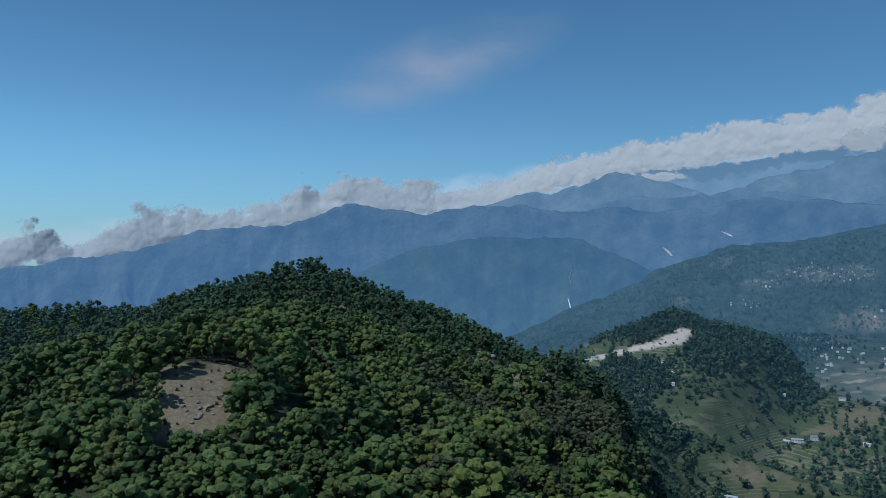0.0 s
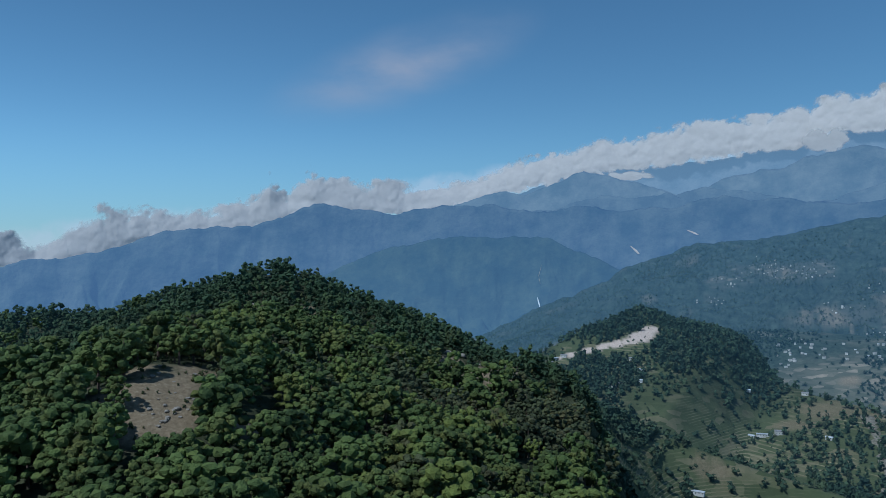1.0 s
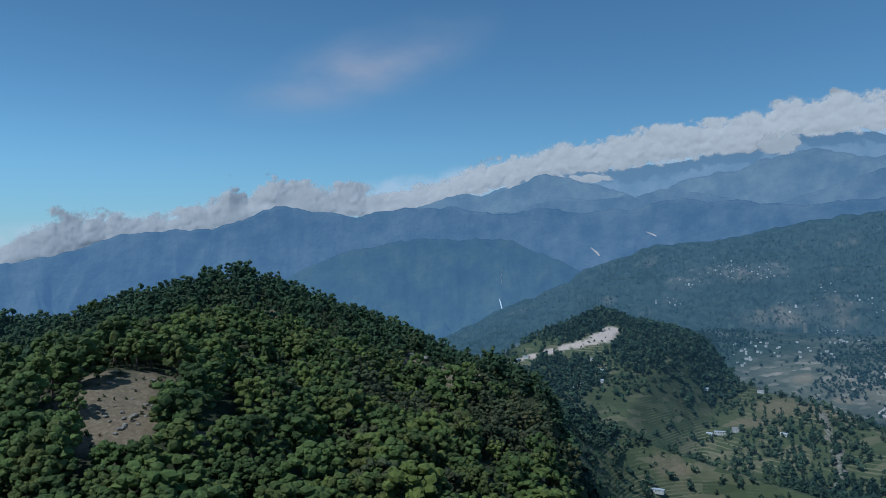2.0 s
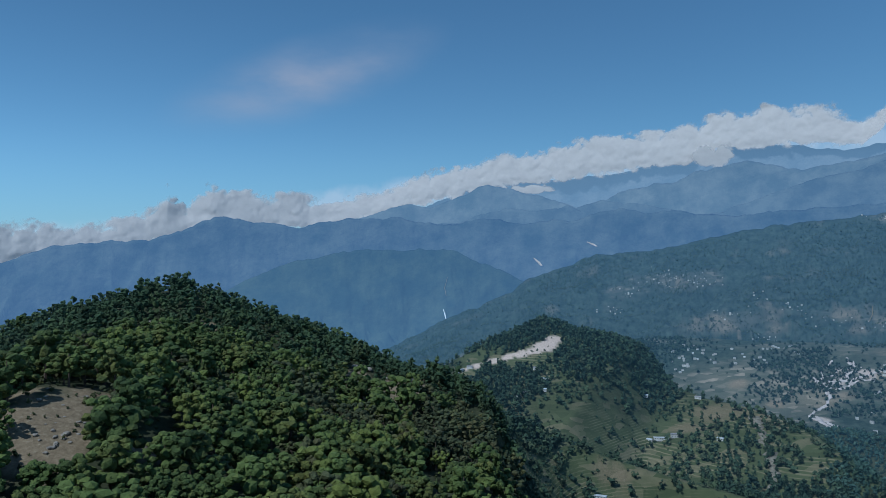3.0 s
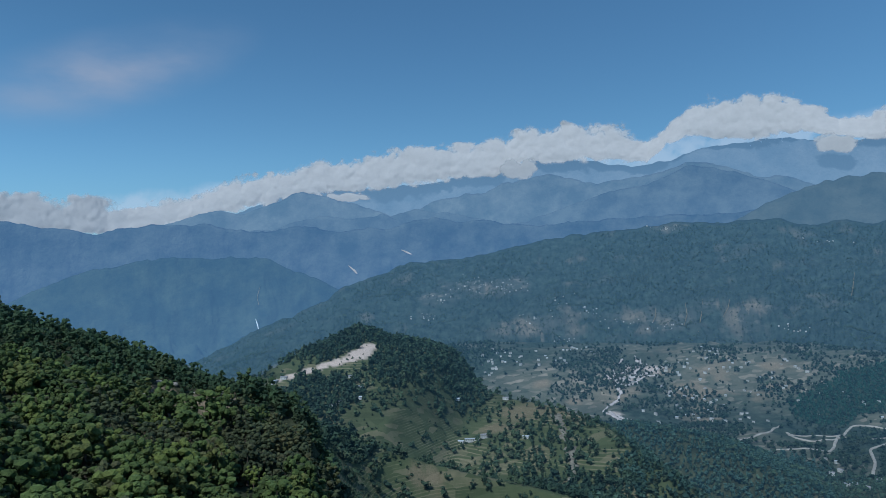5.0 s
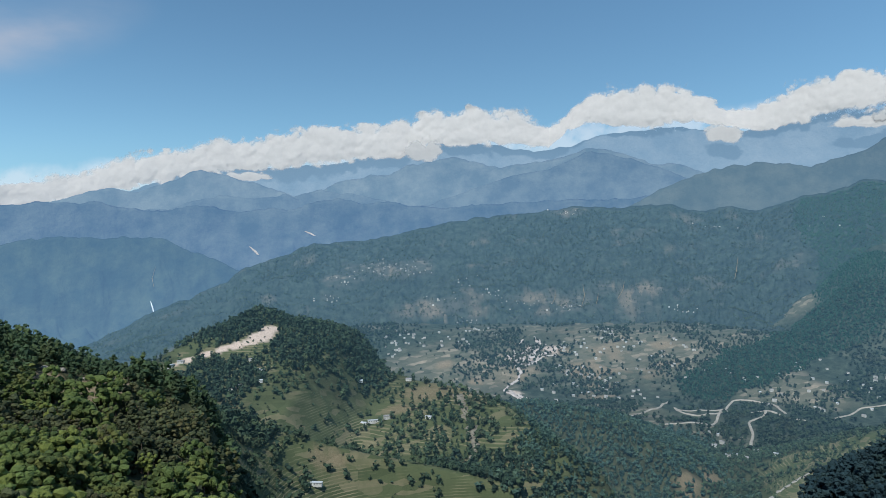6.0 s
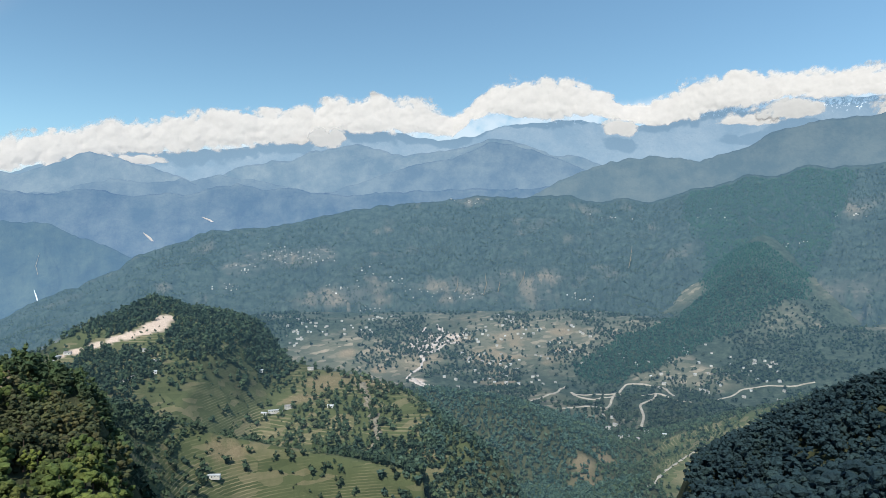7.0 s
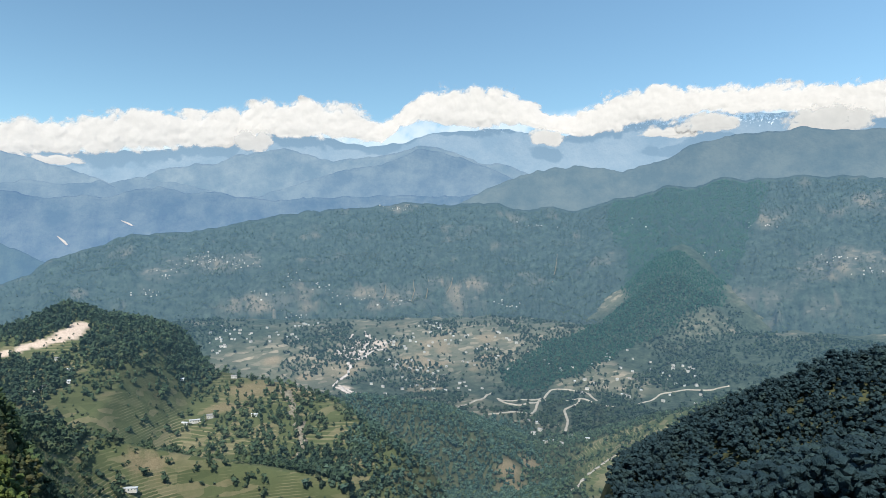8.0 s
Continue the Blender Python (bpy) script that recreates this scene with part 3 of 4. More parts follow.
def tree_form(seed, leaves, kind):
    """Triangles of a tree about one unit high: tufts of small leaves turned outwards on an uneven crown."""
    r = np.random.default_rng(seed)
    clumps = max(5, leaves // (12 if leaves > 150 else 7))
    t = (np.arange(clumps) + r.random(clumps)) / clumps
    if kind == "pine":
        zc = 0.24 + 0.72 * t ** 0.85
        wide = 0.35 * np.sqrt(np.clip(1 - ((zc - 0.52) / 0.50) ** 2, 0.02, 1)) + 0.02
    elif kind == "fir":
        zc = 0.14 + 0.84 * t ** 1.3
        wide = 0.25 * (1.03 - t) ** 0.8 + 0.015
    else:
        zc = 0.14 + 0.78 * t
        wide = 0.42 * np.sqrt(np.clip(1 - ((zc - 0.46) / 0.54) ** 2, 0.03, 1))
    ang = r.permutation(np.arange(clumps)) * 2.39996 + 0.5 * r.random(clumps)
    rr = wide * np.sqrt(0.45 + 0.55 * r.random(clumps)) * (0.85 + 0.3 * np.sin(2 * ang + seed)) * (0.8 + 0.4 * r.random(clumps))
    cen = np.stack([rr * np.cos(ang), rr * np.sin(ang), zc], -1)
    solid = leaves >= 80
    per = -(-(leaves // 2 if solid else leaves) // clumps)
    pos = np.repeat(cen, per, 0)
    off = r.normal(size=pos.shape)
    off /= np.linalg.norm(off, axis=1)[:, None]
    size = (1.25 if leaves > 300 else 1.3 if solid else 1.75) / np.sqrt(leaves)
    tuft = (0.05 + 0.045 * r.random(clumps)) * (1.0 if leaves > 200 else 1.35)
    puff = tuft.repeat(per)[:, None]
    pos = pos + off * puff * (0.85 + 0.35 * r.random((len(pos), 1))) * np.array([1, 1, 0.75])
    outward = pos - np.array([0, 0, 0.5])
    nrm = off + 0.8 * outward / (np.linalg.norm(outward, axis=1)[:, None] + 1e-6) + 0.3 * r.normal(size=off.shape)
    nrm /= np.linalg.norm(nrm, axis=1)[:, None]
    u = np.cross(nrm, r.normal(size=nrm.shape))
    u /= np.linalg.norm(u, axis=1)[:, None]
    v = np.cross(nrm, u)
    s = size * (0.55 + 0.7 * r.random((len(pos), 1)))
    tri = np.stack([pos + u * s * 0.6, pos - u * s * 0.35 + v * s * 0.5, pos - u * s * 0.35 - v * s * 0.5], 1)
    v, f = BALLS[1] if leaves > 60 else OCTA
    mid_z, half, spread = {"pine": (0.58, 0.32, 0.24), "fir": (0.45, 0.34, 0.13)}.get(kind, (0.48, 0.38, 0.31))
    core = v * np.array([spread, spread, half]) * (0.45 if leaves > 60 else 1.0) * (0.85 + 0.3 * r.random((len(v), 1)))
    if kind == "fir":
        core[:, :2] *= np.clip(0.75 - core[:, 2:3] / half, 0.1, 1.4)
    core[:, 2] += mid_z
    out = [tri, core[f]]
    if solid:
        v, f = BALLS[1] if leaves > 150 else OCTA
        for c, size in zip(cen, tuft):
            turned = v @ np.array(Euler(r.random(3) * 6.28).to_matrix())
            out.append((c + turned * size * (0.75 + 0.5 * r.random((len(v), 1))) * np.array([1.2, 1.2, 0.95]))[f])
    return np.concatenate(out)


def trunk_form(sides=5):
    rings = [(0.0, 0.030), (0.35, 0.020), (0.8, 0.006)]
    out = []
    for (z0, r0), (z1, r1) in zip(rings, rings[1:]):
        for i in range(sides):
            a, b = 2 * np.pi * i / sides, 2 * np.pi * (i + 1) / sides
            p = [(r0 * np.cos(a), r0 * np.sin(a), z0), (r0 * np.cos(b), r0 * np.sin(b), z0), (r1 * np.cos(b), r1 * np.sin(b), z1), (r1 * np.cos(a), r1 * np.sin(a), z1)]
            out += [(p[0], p[1], p[2]), (p[0], p[2], p[3])]
    return np.array(out)


TRUNK = trunk_form()


def forest(name, pts, heights, forms, mat, label, trunks=True, category="forest"):
    """One mesh of many trees at the points given."""
    r = np.random.default_rng(len(pts))
    tris, slots, tones = [], [], []
    which = r.integers(0, len(forms), len(pts))
    for k, form in enumerate(forms):
        sel = np.nonzero(which == k)[0]
        if not len(sel):
            continue
        base = np.concatenate([form, TRUNK]) if trunks else form
        slot = np.concatenate([np.zeros(len(form), int), np.ones(len(TRUNK), int)]) if trunks else np.zeros(len(form), int)
        a = r.random(len(sel)) * 2 * np.pi
        c, s = np.cos(a)[:, None, None], np.sin(a)[:, None, None]
        h = heights[sel][:, None, None]
        w = h * (0.8 + 0.45 * r.random(len(sel)))[:, None, None]
        x, y, z = base[None, ..., 0], base[None, ..., 1], base[None, ..., 2]
        p = np.stack([(x * c - y * s) * w, (x * s + y * c) * w, z * h], -1) + pts[sel][:, None, None, :]
        tris.append(p.reshape(-1, 3, 3))
        slots.append(np.tile(slot, len(sel)))
        tones.append(np.repeat(r.random(len(sel)), len(base)))
    tris, slots = np.concatenate(tris), np.concatenate(slots)
    me = mesh_from(name, tris.reshape(-1, 3), np.arange(len(tris) * 3).reshape(-1, 3), [mat, BARK], False, slots)
    me.attributes.new("tone", "FLOAT", "FACE").data.foreach_set("value", np.concatenate(tones).astype(np.float32))
    return tagged(new(name, me), label, category, kind="stuff")


def scatter(x0, x1, y0, y1, step, keep, seed):
    """Points on the ground on a shaken grid, kept by a chance that depends on the place."""
    r = np.random.default_rng(seed)
    gx, gy = np.meshgrid(np.arange(x0, x1, step), np.arange(y0, y1, step))
    gx, gy = gx.ravel() + step * (r.random(gx.size) - 0.5) * 0.95, gy.ravel() + step * (r.random(gx.size) - 0.5) * 0.95
    ok = r.random(gx.size) < keep(gx, gy)
    gx, gy = gx[ok], gy[ok]
    return np.stack([gx, gy, land(gx, gy) - 0.15], -1)


def bearing(x, y):
    return np.degrees(np.arctan2(x, y))


def bare(x, y):
    red, _, blue = cover(x, y)
    for cx, cy, r in CUT:        # no trees on the apron below the quarry either
        blue = np.maximum(blue, blob(x, y, cx * 0.982, cy * 0.982, r * 1.1, 0.2, 0.35))
    return np.clip(1 - 1.15 * np.maximum(red, blue), 0, 1)


def near_hill(x, y):
    d, b = np.hypot(x, y), bearing(x, y)
    return (d > 165) * (d < 900) * (b > -35) * (b < np.interp(d, [165, 300, 480, 560, 900], [15.5, 15.5, 14.5, 11, 2])) * bare(x, y)


near_pts = scatter(-480, 170, 140, 860, 8.2, lambda x, y: near_hill(x, y) * np.where(np.hypot(x, y) > 430, 0.97, np.clip(0.88 + 0.9 * fractal(x, y, 40, 3), 0.45, 0.97)), 1)
dist_near = np.hypot(near_pts[:, 0], near_pts[:, 1])
rr = np.random.default_rng(5)
is_oak = (fractal(near_pts[:, 0], near_pts[:, 1], 70, 3) + 0.45 * (rr.random(len(near_pts)) - 0.5) + np.clip((near_pts[:, 0] + 15) / 150, -0.35, 0.5) + np.clip((dist_near - 400) / 80, 0, 1)) > 0.18
height = np.where(dist_near < 420, 10.5 + 10.0 * rr.random(len(near_pts)) ** 1.4, 8.5 + 7.5 * rr.random(len(near_pts)) ** 1.3)
hero_area = (dist_near < 285) & (bearing(near_pts[:, 0], near_pts[:, 1]) > -31)
heroes = np.nonzero(hero_area)[0][:300]
rest = np.ones(len(near_pts), bool)
rest[heroes] = False
PINES = [tree_form(20 + i, 320, "pine") for i in range(6)]
OAKS = [tree_form(40 + i, 320, "oak") for i in range(6)]
PINES_FAR = [tree_form(60 + i, 84, "pine") for i in range(5)]
FIRS_FAR = [tree_form(70 + i, 84, "fir") for i in range(4)]
OAKS_FAR = [tree_form(80 + i, 84, "oak") for i in range(5)]
close = dist_near < 420
for oak_flag, close_flag, forms, mat, nm, lab in (
        (False, True, PINES, PINE, "pine_forest", "bright green pines covering the near shoulder of the hill"),
        (False, False, PINES_FAR, PINE, "pine_forest", "green pine forest covering the back ridge"),
        (True, True, OAKS, OAK, "oak_forest", "dark green oaks and bushes among the pines"),
        (True, False, OAKS_FAR + FIRS_FAR, BACK, "oak_forest", "dark green oak forest on the back ridge")):
    sel = rest & (is_oak == oak_flag) & (close == close_flag)
    forest(nm, near_pts[sel], height[sel] * (0.82 if oak_flag and close_flag else 1.0), forms, mat, lab, close_flag)


def hero_tree(kind, seed, mat):
    tree = new("pine_tree" if kind == "pine" else "oak_tree")
    form = tree_form(seed, 520, kind)
    crown = new("crown", mesh_from("crown", form.reshape(-1, 3), np.arange(len(form) * 3).reshape(-1, 3), [mat]))
    trunk = new("trunk", mesh_from("trunk", TRUNK.reshape(-1, 3), np.arange(len(TRUNK) * 3).reshape(-1, 3), [BARK]))
    crown.parent = trunk.parent = tree
    return tagged(tree, "green pine with a clumpy rounded crown on the hillside" if kind == "pine" else "dark green oak with a dense low crown on the hillside",
                  "tree", "trees on the near hill")


models = {False: [hero_tree("pine", 100 + i, PINE) for i in range(4)], True: [hero_tree("oak", 120 + i, OAK) for i in range(4)]}
used = set()
for n_tree, i in enumerate(heroes):
    m = models[bool(is_oak[i])][rr.integers(0, 4)]
    h = height[i] * (0.78 if is_oak[i] else 1.0)
    place = Matrix.LocRotScale(near_pts[i], Euler((0, 0, rr.random() * 6.28)), (h * 1.05, h * 1.05, h))
    if m.name in used:
        t = copy_thing(m, Matrix())
        t.matrix_basis = place
    else:
        used.add(m.name)
        m.matrix_basis = place


for m in models[False] + models[True]:
    if m.name not in used:
        for o in (*m.children, m):
            bpy.data.objects.remove(o)


def right_hill(x, y):
    d, b = np.hypot(x, y), bearing(x, y)
    return (d > 120) * (d < 450) * (b > np.interp(d, [120, 300, 520], [54.2, 55.0, 58.5])) * (b < 77) * (y * 0.8241 - x * 0.5664 < 14) * 0.97


RIGHT_OAKS = [tree_form(230 + i, 140, "oak") for i in range(6)]
right_pts = scatter(90, 520, 20, 330, 5.5, right_hill, 2)
RIGHT_NEAR = [tree_form(240 + i, 320, "oak") for i in range(5)]
right_close = np.hypot(right_pts[:, 0], right_pts[:, 1]) < 300
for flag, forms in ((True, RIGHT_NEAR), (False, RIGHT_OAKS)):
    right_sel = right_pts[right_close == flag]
    forest("oak_forest", right_sel, 6.5 + 5.5 * rr.random(len(right_sel)), forms, SHADE, "dense oak forest, hillside shade and blue tint put into its leaf colour", False)


def second_hill(x, y):
    top = np.maximum(blob(x, y, 335, 1111, 150), blob(x, y, 418, 1114, 150))
    top = np.maximum(top, np.maximum(blob(x, y, 239, 930, 75), blob(x, y, 366, 995, 95)))
    top = np.maximum(top, np.maximum(blob(x, y, 448, 614, 110), blob(x, y, 176, 667, 60)))
    d, b = np.hypot(x, y), bearing(x, y)
    f = open_field(x, y)
    grove = np.clip(3.5 * fractal(x, y, 110, 4) + 0.45, 0.03, 1)
    return (d > 400) * (d < 1650) * (b > 4) * (b < 66) * np.where((b > 47) & (f > 0.3), 0.4, 1.0) * np.maximum(np.where(f > 0.4, 0.15 + 0.8 * (grove > 0.66), grove + 0.3 + 0.3 * (b > 36)), top) * bare(x, y)


hill_pts = scatter(40, 1450, 350, 1600, 9.0, second_hill, 3)
TINY = [tree_form(140 + i, 20, "pine") for i in range(3)] + [tree_form(145 + i, 20, "fir") for i in range(3)] + [tree_form(150 + i, 20, "oak") for i in range(2)]
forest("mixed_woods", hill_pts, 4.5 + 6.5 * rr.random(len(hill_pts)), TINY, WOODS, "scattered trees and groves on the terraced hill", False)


def canopy(x, y):
    """Closed woods: round the summit and in the folds of the terraced hill."""
    c = np.maximum(blob(x, y, 339, 1099, 125), blob(x, y, 422, 1102, 130))
    for cx, cy, r in ((236, 931, 70), (356, 988, 85), (448, 614, 90), (176, 667, 55), (258, 778, 36), (430, 1001, 60)):
        c = np.maximum(c, blob(x, y, cx, cy, r))
    return c * bare(x, y) * 0.9


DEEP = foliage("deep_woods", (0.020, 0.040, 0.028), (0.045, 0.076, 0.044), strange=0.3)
paint_haze_glow(DEEP.node_tree.nodes, DEEP.node_tree.links, DEEP.node_tree.nodes["Principled BSDF"], HAZE_GLOW)
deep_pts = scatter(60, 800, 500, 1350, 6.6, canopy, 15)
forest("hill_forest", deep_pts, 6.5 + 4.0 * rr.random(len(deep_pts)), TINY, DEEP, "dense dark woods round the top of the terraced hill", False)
def ravine(x, y):
    c = 0.0
    for cx, cy, r in ((940, 1120, 150), (960, 1000, 130), (990, 920, 90), (640, 660, 110), (600, 720, 60), (760, 700, 120), (860, 800, 120), (1149, 1421, 70), (1051, 1188, 90), (1123, 1163, 110), (1176, 1102, 120), (507, 646, 60), (419, 560, 50), (520, 624, 60), (629, 691, 60), (395, 571, 40)):
        c = np.maximum(c, blob(x, y, cx, cy, r))
    return c * bare(x, y) * np.clip(0.9 + 1.2 * fractal(x, y, 60, 3), 0.4, 0.97)


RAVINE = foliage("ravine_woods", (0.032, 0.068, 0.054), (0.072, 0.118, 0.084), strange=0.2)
paint_haze_glow(RAVINE.node_tree.nodes, RAVINE.node_tree.links, RAVINE.node_tree.nodes["Principled BSDF"], HAZE_GLOW)
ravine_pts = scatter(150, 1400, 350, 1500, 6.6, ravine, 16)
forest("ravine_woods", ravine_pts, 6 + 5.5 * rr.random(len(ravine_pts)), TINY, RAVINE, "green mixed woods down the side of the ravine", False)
shrub_pts = scatter(60, 1300, 380, 1400, 8.0, lambda x, y: (open_field(x, y) > 0.2) * (bearing(x, y) < 66) * np.clip(1.5 * fractal(x, y, 60, 3) + 0.22, 0.02, 0.8), 14)
forest("scrub", shrub_pts, 1.5 + 2.0 * rr.random(len(shrub_pts)), [tree_form(250 + i, 8, "oak") for i in range(4)], WOODS, "low bushes along the terrace edges", False, "scrub")


def valley_trees(x, y):
    d, b = np.hypot(x, y), bearing(x, y)
    return off_road(x, y) * (d > 1560) * (d < 2900) * (b > 5) * (b < 77) * np.maximum(np.clip(2.8 * fractal(x, y, 150, 4) + 0.24 + (0.50 * np.clip((b - 48) / 3, 0, 1) + 0.35 * np.clip((b - 57) / 3, 0, 1)) * (0.8 + 1.6 * fractal(x, y, 230, 3)) + 0.5 * np.clip((2100 - d) / 200, 0, 1) - 0.35 * blob(x, y, 1708, 1785, 400, 0.6), 0.05, 0.9), pine_spur(x, y))


SPECK = [tree_form(170 + i, 8, "oak") for i in range(4)]
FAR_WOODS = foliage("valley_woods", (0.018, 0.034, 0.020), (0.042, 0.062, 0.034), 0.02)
paint_haze_glow(FAR_WOODS.node_tree.nodes, FAR_WOODS.node_tree.links, FAR_WOODS.node_tree.nodes["Principled BSDF"], (0.023, 0.047, 0.074))
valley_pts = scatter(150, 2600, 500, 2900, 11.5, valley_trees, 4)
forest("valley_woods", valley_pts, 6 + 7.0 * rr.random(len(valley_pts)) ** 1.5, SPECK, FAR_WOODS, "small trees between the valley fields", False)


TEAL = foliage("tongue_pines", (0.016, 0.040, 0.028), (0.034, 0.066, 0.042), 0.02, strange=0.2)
paint_haze_glow(TEAL.node_tree.nodes, TEAL.node_tree.links, TEAL.node_tree.nodes["Principled BSDF"], (0.026, 0.062, 0.080))
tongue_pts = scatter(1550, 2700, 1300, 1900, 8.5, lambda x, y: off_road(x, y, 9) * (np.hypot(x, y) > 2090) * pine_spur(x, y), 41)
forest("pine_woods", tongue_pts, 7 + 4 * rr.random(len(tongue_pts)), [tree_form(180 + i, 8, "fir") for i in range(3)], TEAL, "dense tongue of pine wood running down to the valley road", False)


def on_grid(grid, count, seed, keep):
    """Random places on a mountainside."""
    r = np.random.default_rng(seed)
    g = grid[1]
    i, j = r.integers(1, 44, count), r.integers(0, g.shape[1] - 1, count)
    a, b = r.random((count, 1)), r.random((count, 1))
    p = (g[i, j] * (1 - a) + g[i + 1, j] * a) * (1 - b) + (g[i, j + 1] * (1 - a) + g[i + 1, j + 1] * a) * b
    return p[r.random(count) < keep(*p.T)]


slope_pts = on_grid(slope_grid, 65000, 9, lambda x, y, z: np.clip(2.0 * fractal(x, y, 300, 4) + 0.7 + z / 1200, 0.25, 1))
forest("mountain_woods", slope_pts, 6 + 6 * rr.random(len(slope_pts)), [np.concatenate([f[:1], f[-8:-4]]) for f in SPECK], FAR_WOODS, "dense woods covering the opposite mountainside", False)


upper_pts = on_grid(slope_grid, 160000, 19, lambda x, y, z: 0.95 * pine_spur(x, y))
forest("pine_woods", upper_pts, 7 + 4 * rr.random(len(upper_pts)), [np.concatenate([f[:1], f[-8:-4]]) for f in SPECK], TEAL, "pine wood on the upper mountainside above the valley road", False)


# ---- rocks ----
STONE = material("grey_stone")
STONE_N = STONE[1], STONE[2]
STONE[2].new(ramp(*STONE_N, noise_node(*STONE_N, 1.2), [(0.3, (0.15, 0.125, 0.10)), (0.7, (0.36, 0.32, 0.27))]), STONE[3].inputs["Base Color"])
STONE[3].inputs["Roughness"].default_value = 0.95


def boulder(seed):
    bm = bmesh.new()
    bmesh.ops.create_icosphere(bm, subdivisions=2, radius=1.0)
    for v in bm.verts:
        v.co *= 1 + 0.5 * noise.noise(v.co * 1.3 + Vector((seed, 0, 0)))
        v.co.z = max(-0.5, min(0.62, v.co.z * 0.8))
    me = bpy.data.meshes.new("rock")
    bm.to_mesh(me)
    bm.free()
    me.materials.append(STONE[0])
    return tagged(new("rock", me), "weathered grey-brown rock lying on bare hillside", "rock", "rocks on the wooded hill")


rk = np.random.default_rng(77)
stones = [boulder(k * 7.3) for k in range(5)]
laid = set()
for (cx, cy), number, reach, big in (((22, 447), 16, 9, 2.4), ((56, 472), 22, 13, 2.2), ((-81, 252), 18, 8, 0.9), ((-90, 267), 14, 12, 0.6), ((-99, 491), 12, 10, 1.4), ((-82, 287), 8, 7, 0.8)):
    for k in range(number):
        x, y = cx + rk.normal() * reach, cy + rk.normal() * reach * 0.7
        size = big * (0.4 + 0.9 * rk.random())
        model = stones[rk.integers(0, 5)]
        rock = copy_thing(model, Matrix()) if model.name in laid else model
        laid.add(model.name)
        rock.matrix_basis = Matrix.LocRotScale((x, y, float(land(np.array([x]), np.array([y]))[0]) + 0.2 * size), Euler((0, 0, rk.random() * 6)), (size * 1.5, size, size * 0.8))


# ---- undergrowth ----
bush_pts = scatter(-330, 130, 170, 520, 5.0, lambda x, y: (near_hill(x, y) > 0.5) * 0.42 + (near_hill(x, y) <= 0.5) * (np.hypot(x, y) < 520) * (bearing(x, y) < 13) * 0.5, 12)
forest("scrub", bush_pts, 1.2 + 2.6 * rr.random(len(bush_pts)) ** 2, [tree_form(190 + i, 36, "oak") for i in range(4)], SCRUB, "olive and brown scrub between the trees", False, "scrub")


# ---- roads, gravel and falls ----
def plain_material(name, a, b, scale, rough=0.9):
    m, n, l, bs = material(name)
    l.new(ramp(n, l, noise_node(n, l, scale), [(0.3, a), (0.7, b)]), bs.inputs["Base Color"])
    bs.inputs["Roughness"].default_value = rough
    return m


DUST = plain_material("dusty_road", (0.26, 0.24, 0.21), (0.46, 0.42, 0.37), 0.06)
GRAVEL = plain_material("white_gravel", (0.40, 0.35, 0.33), (0.60, 0.54, 0.51), 0.08)
WATER = plain_material("white_water", (0.75, 0.8, 0.85), (0.9, 0.93, 0.95), 0.05)


def ribbon(name, line, width, mat, label, category, lift=1.4, ragged=0.0, seed=0):
    """A strip laid over the ground along a line."""
    r = np.random.default_rng(seed)
    p = np.array(line, float)
    seg = np.hypot(*np.diff(p, axis=0).T)
    at = np.concatenate([[0], np.cumsum(seg)])
    t = np.linspace(0, at[-1], max(3, int(at[-1] / 6)))
    x, y = np.interp(t, at, p[:, 0]), np.interp(t, at, p[:, 1])
    k = np.ones(5) / 5
    if len(t) > 12:
        x[2:-2], y[2:-2] = np.convolve(x, k, "valid"), np.convolve(y, k, "valid")
    dx, dy = np.gradient(x), np.gradient(y)
    ln = np.hypot(dx, dy) + 1e-6
    w = width / 2 * (1 + ragged * (r.random(len(t)) - 0.5) * 2)
    rows = []
    for s, dz in ((-1.1, -2.5), (-1, 0), (1, 0), (1.1, -2.5)):
        qx, qy = x - s * w * dy / ln, y + s * w * dx / ln
        rows.append(np.stack([qx, qy, np.maximum(land(qx, qy), land(x, y)) + lift + dz], -1))
    v = np.stack(rows, 1)
    i, j = np.meshgrid(np.arange(len(t) - 1), np.arange(3), indexing="ij")
    f = np.stack([i * 4 + j, i * 4 + j + 1, (i + 1) * 4 + j + 1, (i + 1) * 4 + j], -1).reshape(-1, 4)
    return tagged(new(name, mesh_from(name, v.reshape(-1, 3), f, [mat], True)), label, category, kind="structure")


for n_road, line in enumerate(ROADS):
    ribbon("road", line, 3.6 if n_road == 6 else 5.2, DUST, "pale dusty hairpin road in the valley", "road", 1.6, 0.25, n_road)
def wander(line, seed):
    """The line with small bends of a stream."""
    r = np.random.default_rng(70 + seed)
    out = []
    for (ax, ay), (bx, by) in zip(line, line[1:]):
        for t in (0, 0.33, 0.67):
            k = 0.14 * math.hypot(bx - ax, by - ay) if t else 0
            out.append((ax + (bx - ax) * t + k * r.normal(), ay + (by - ay) * t + k * r.normal()))
    return out + [line[-1]]


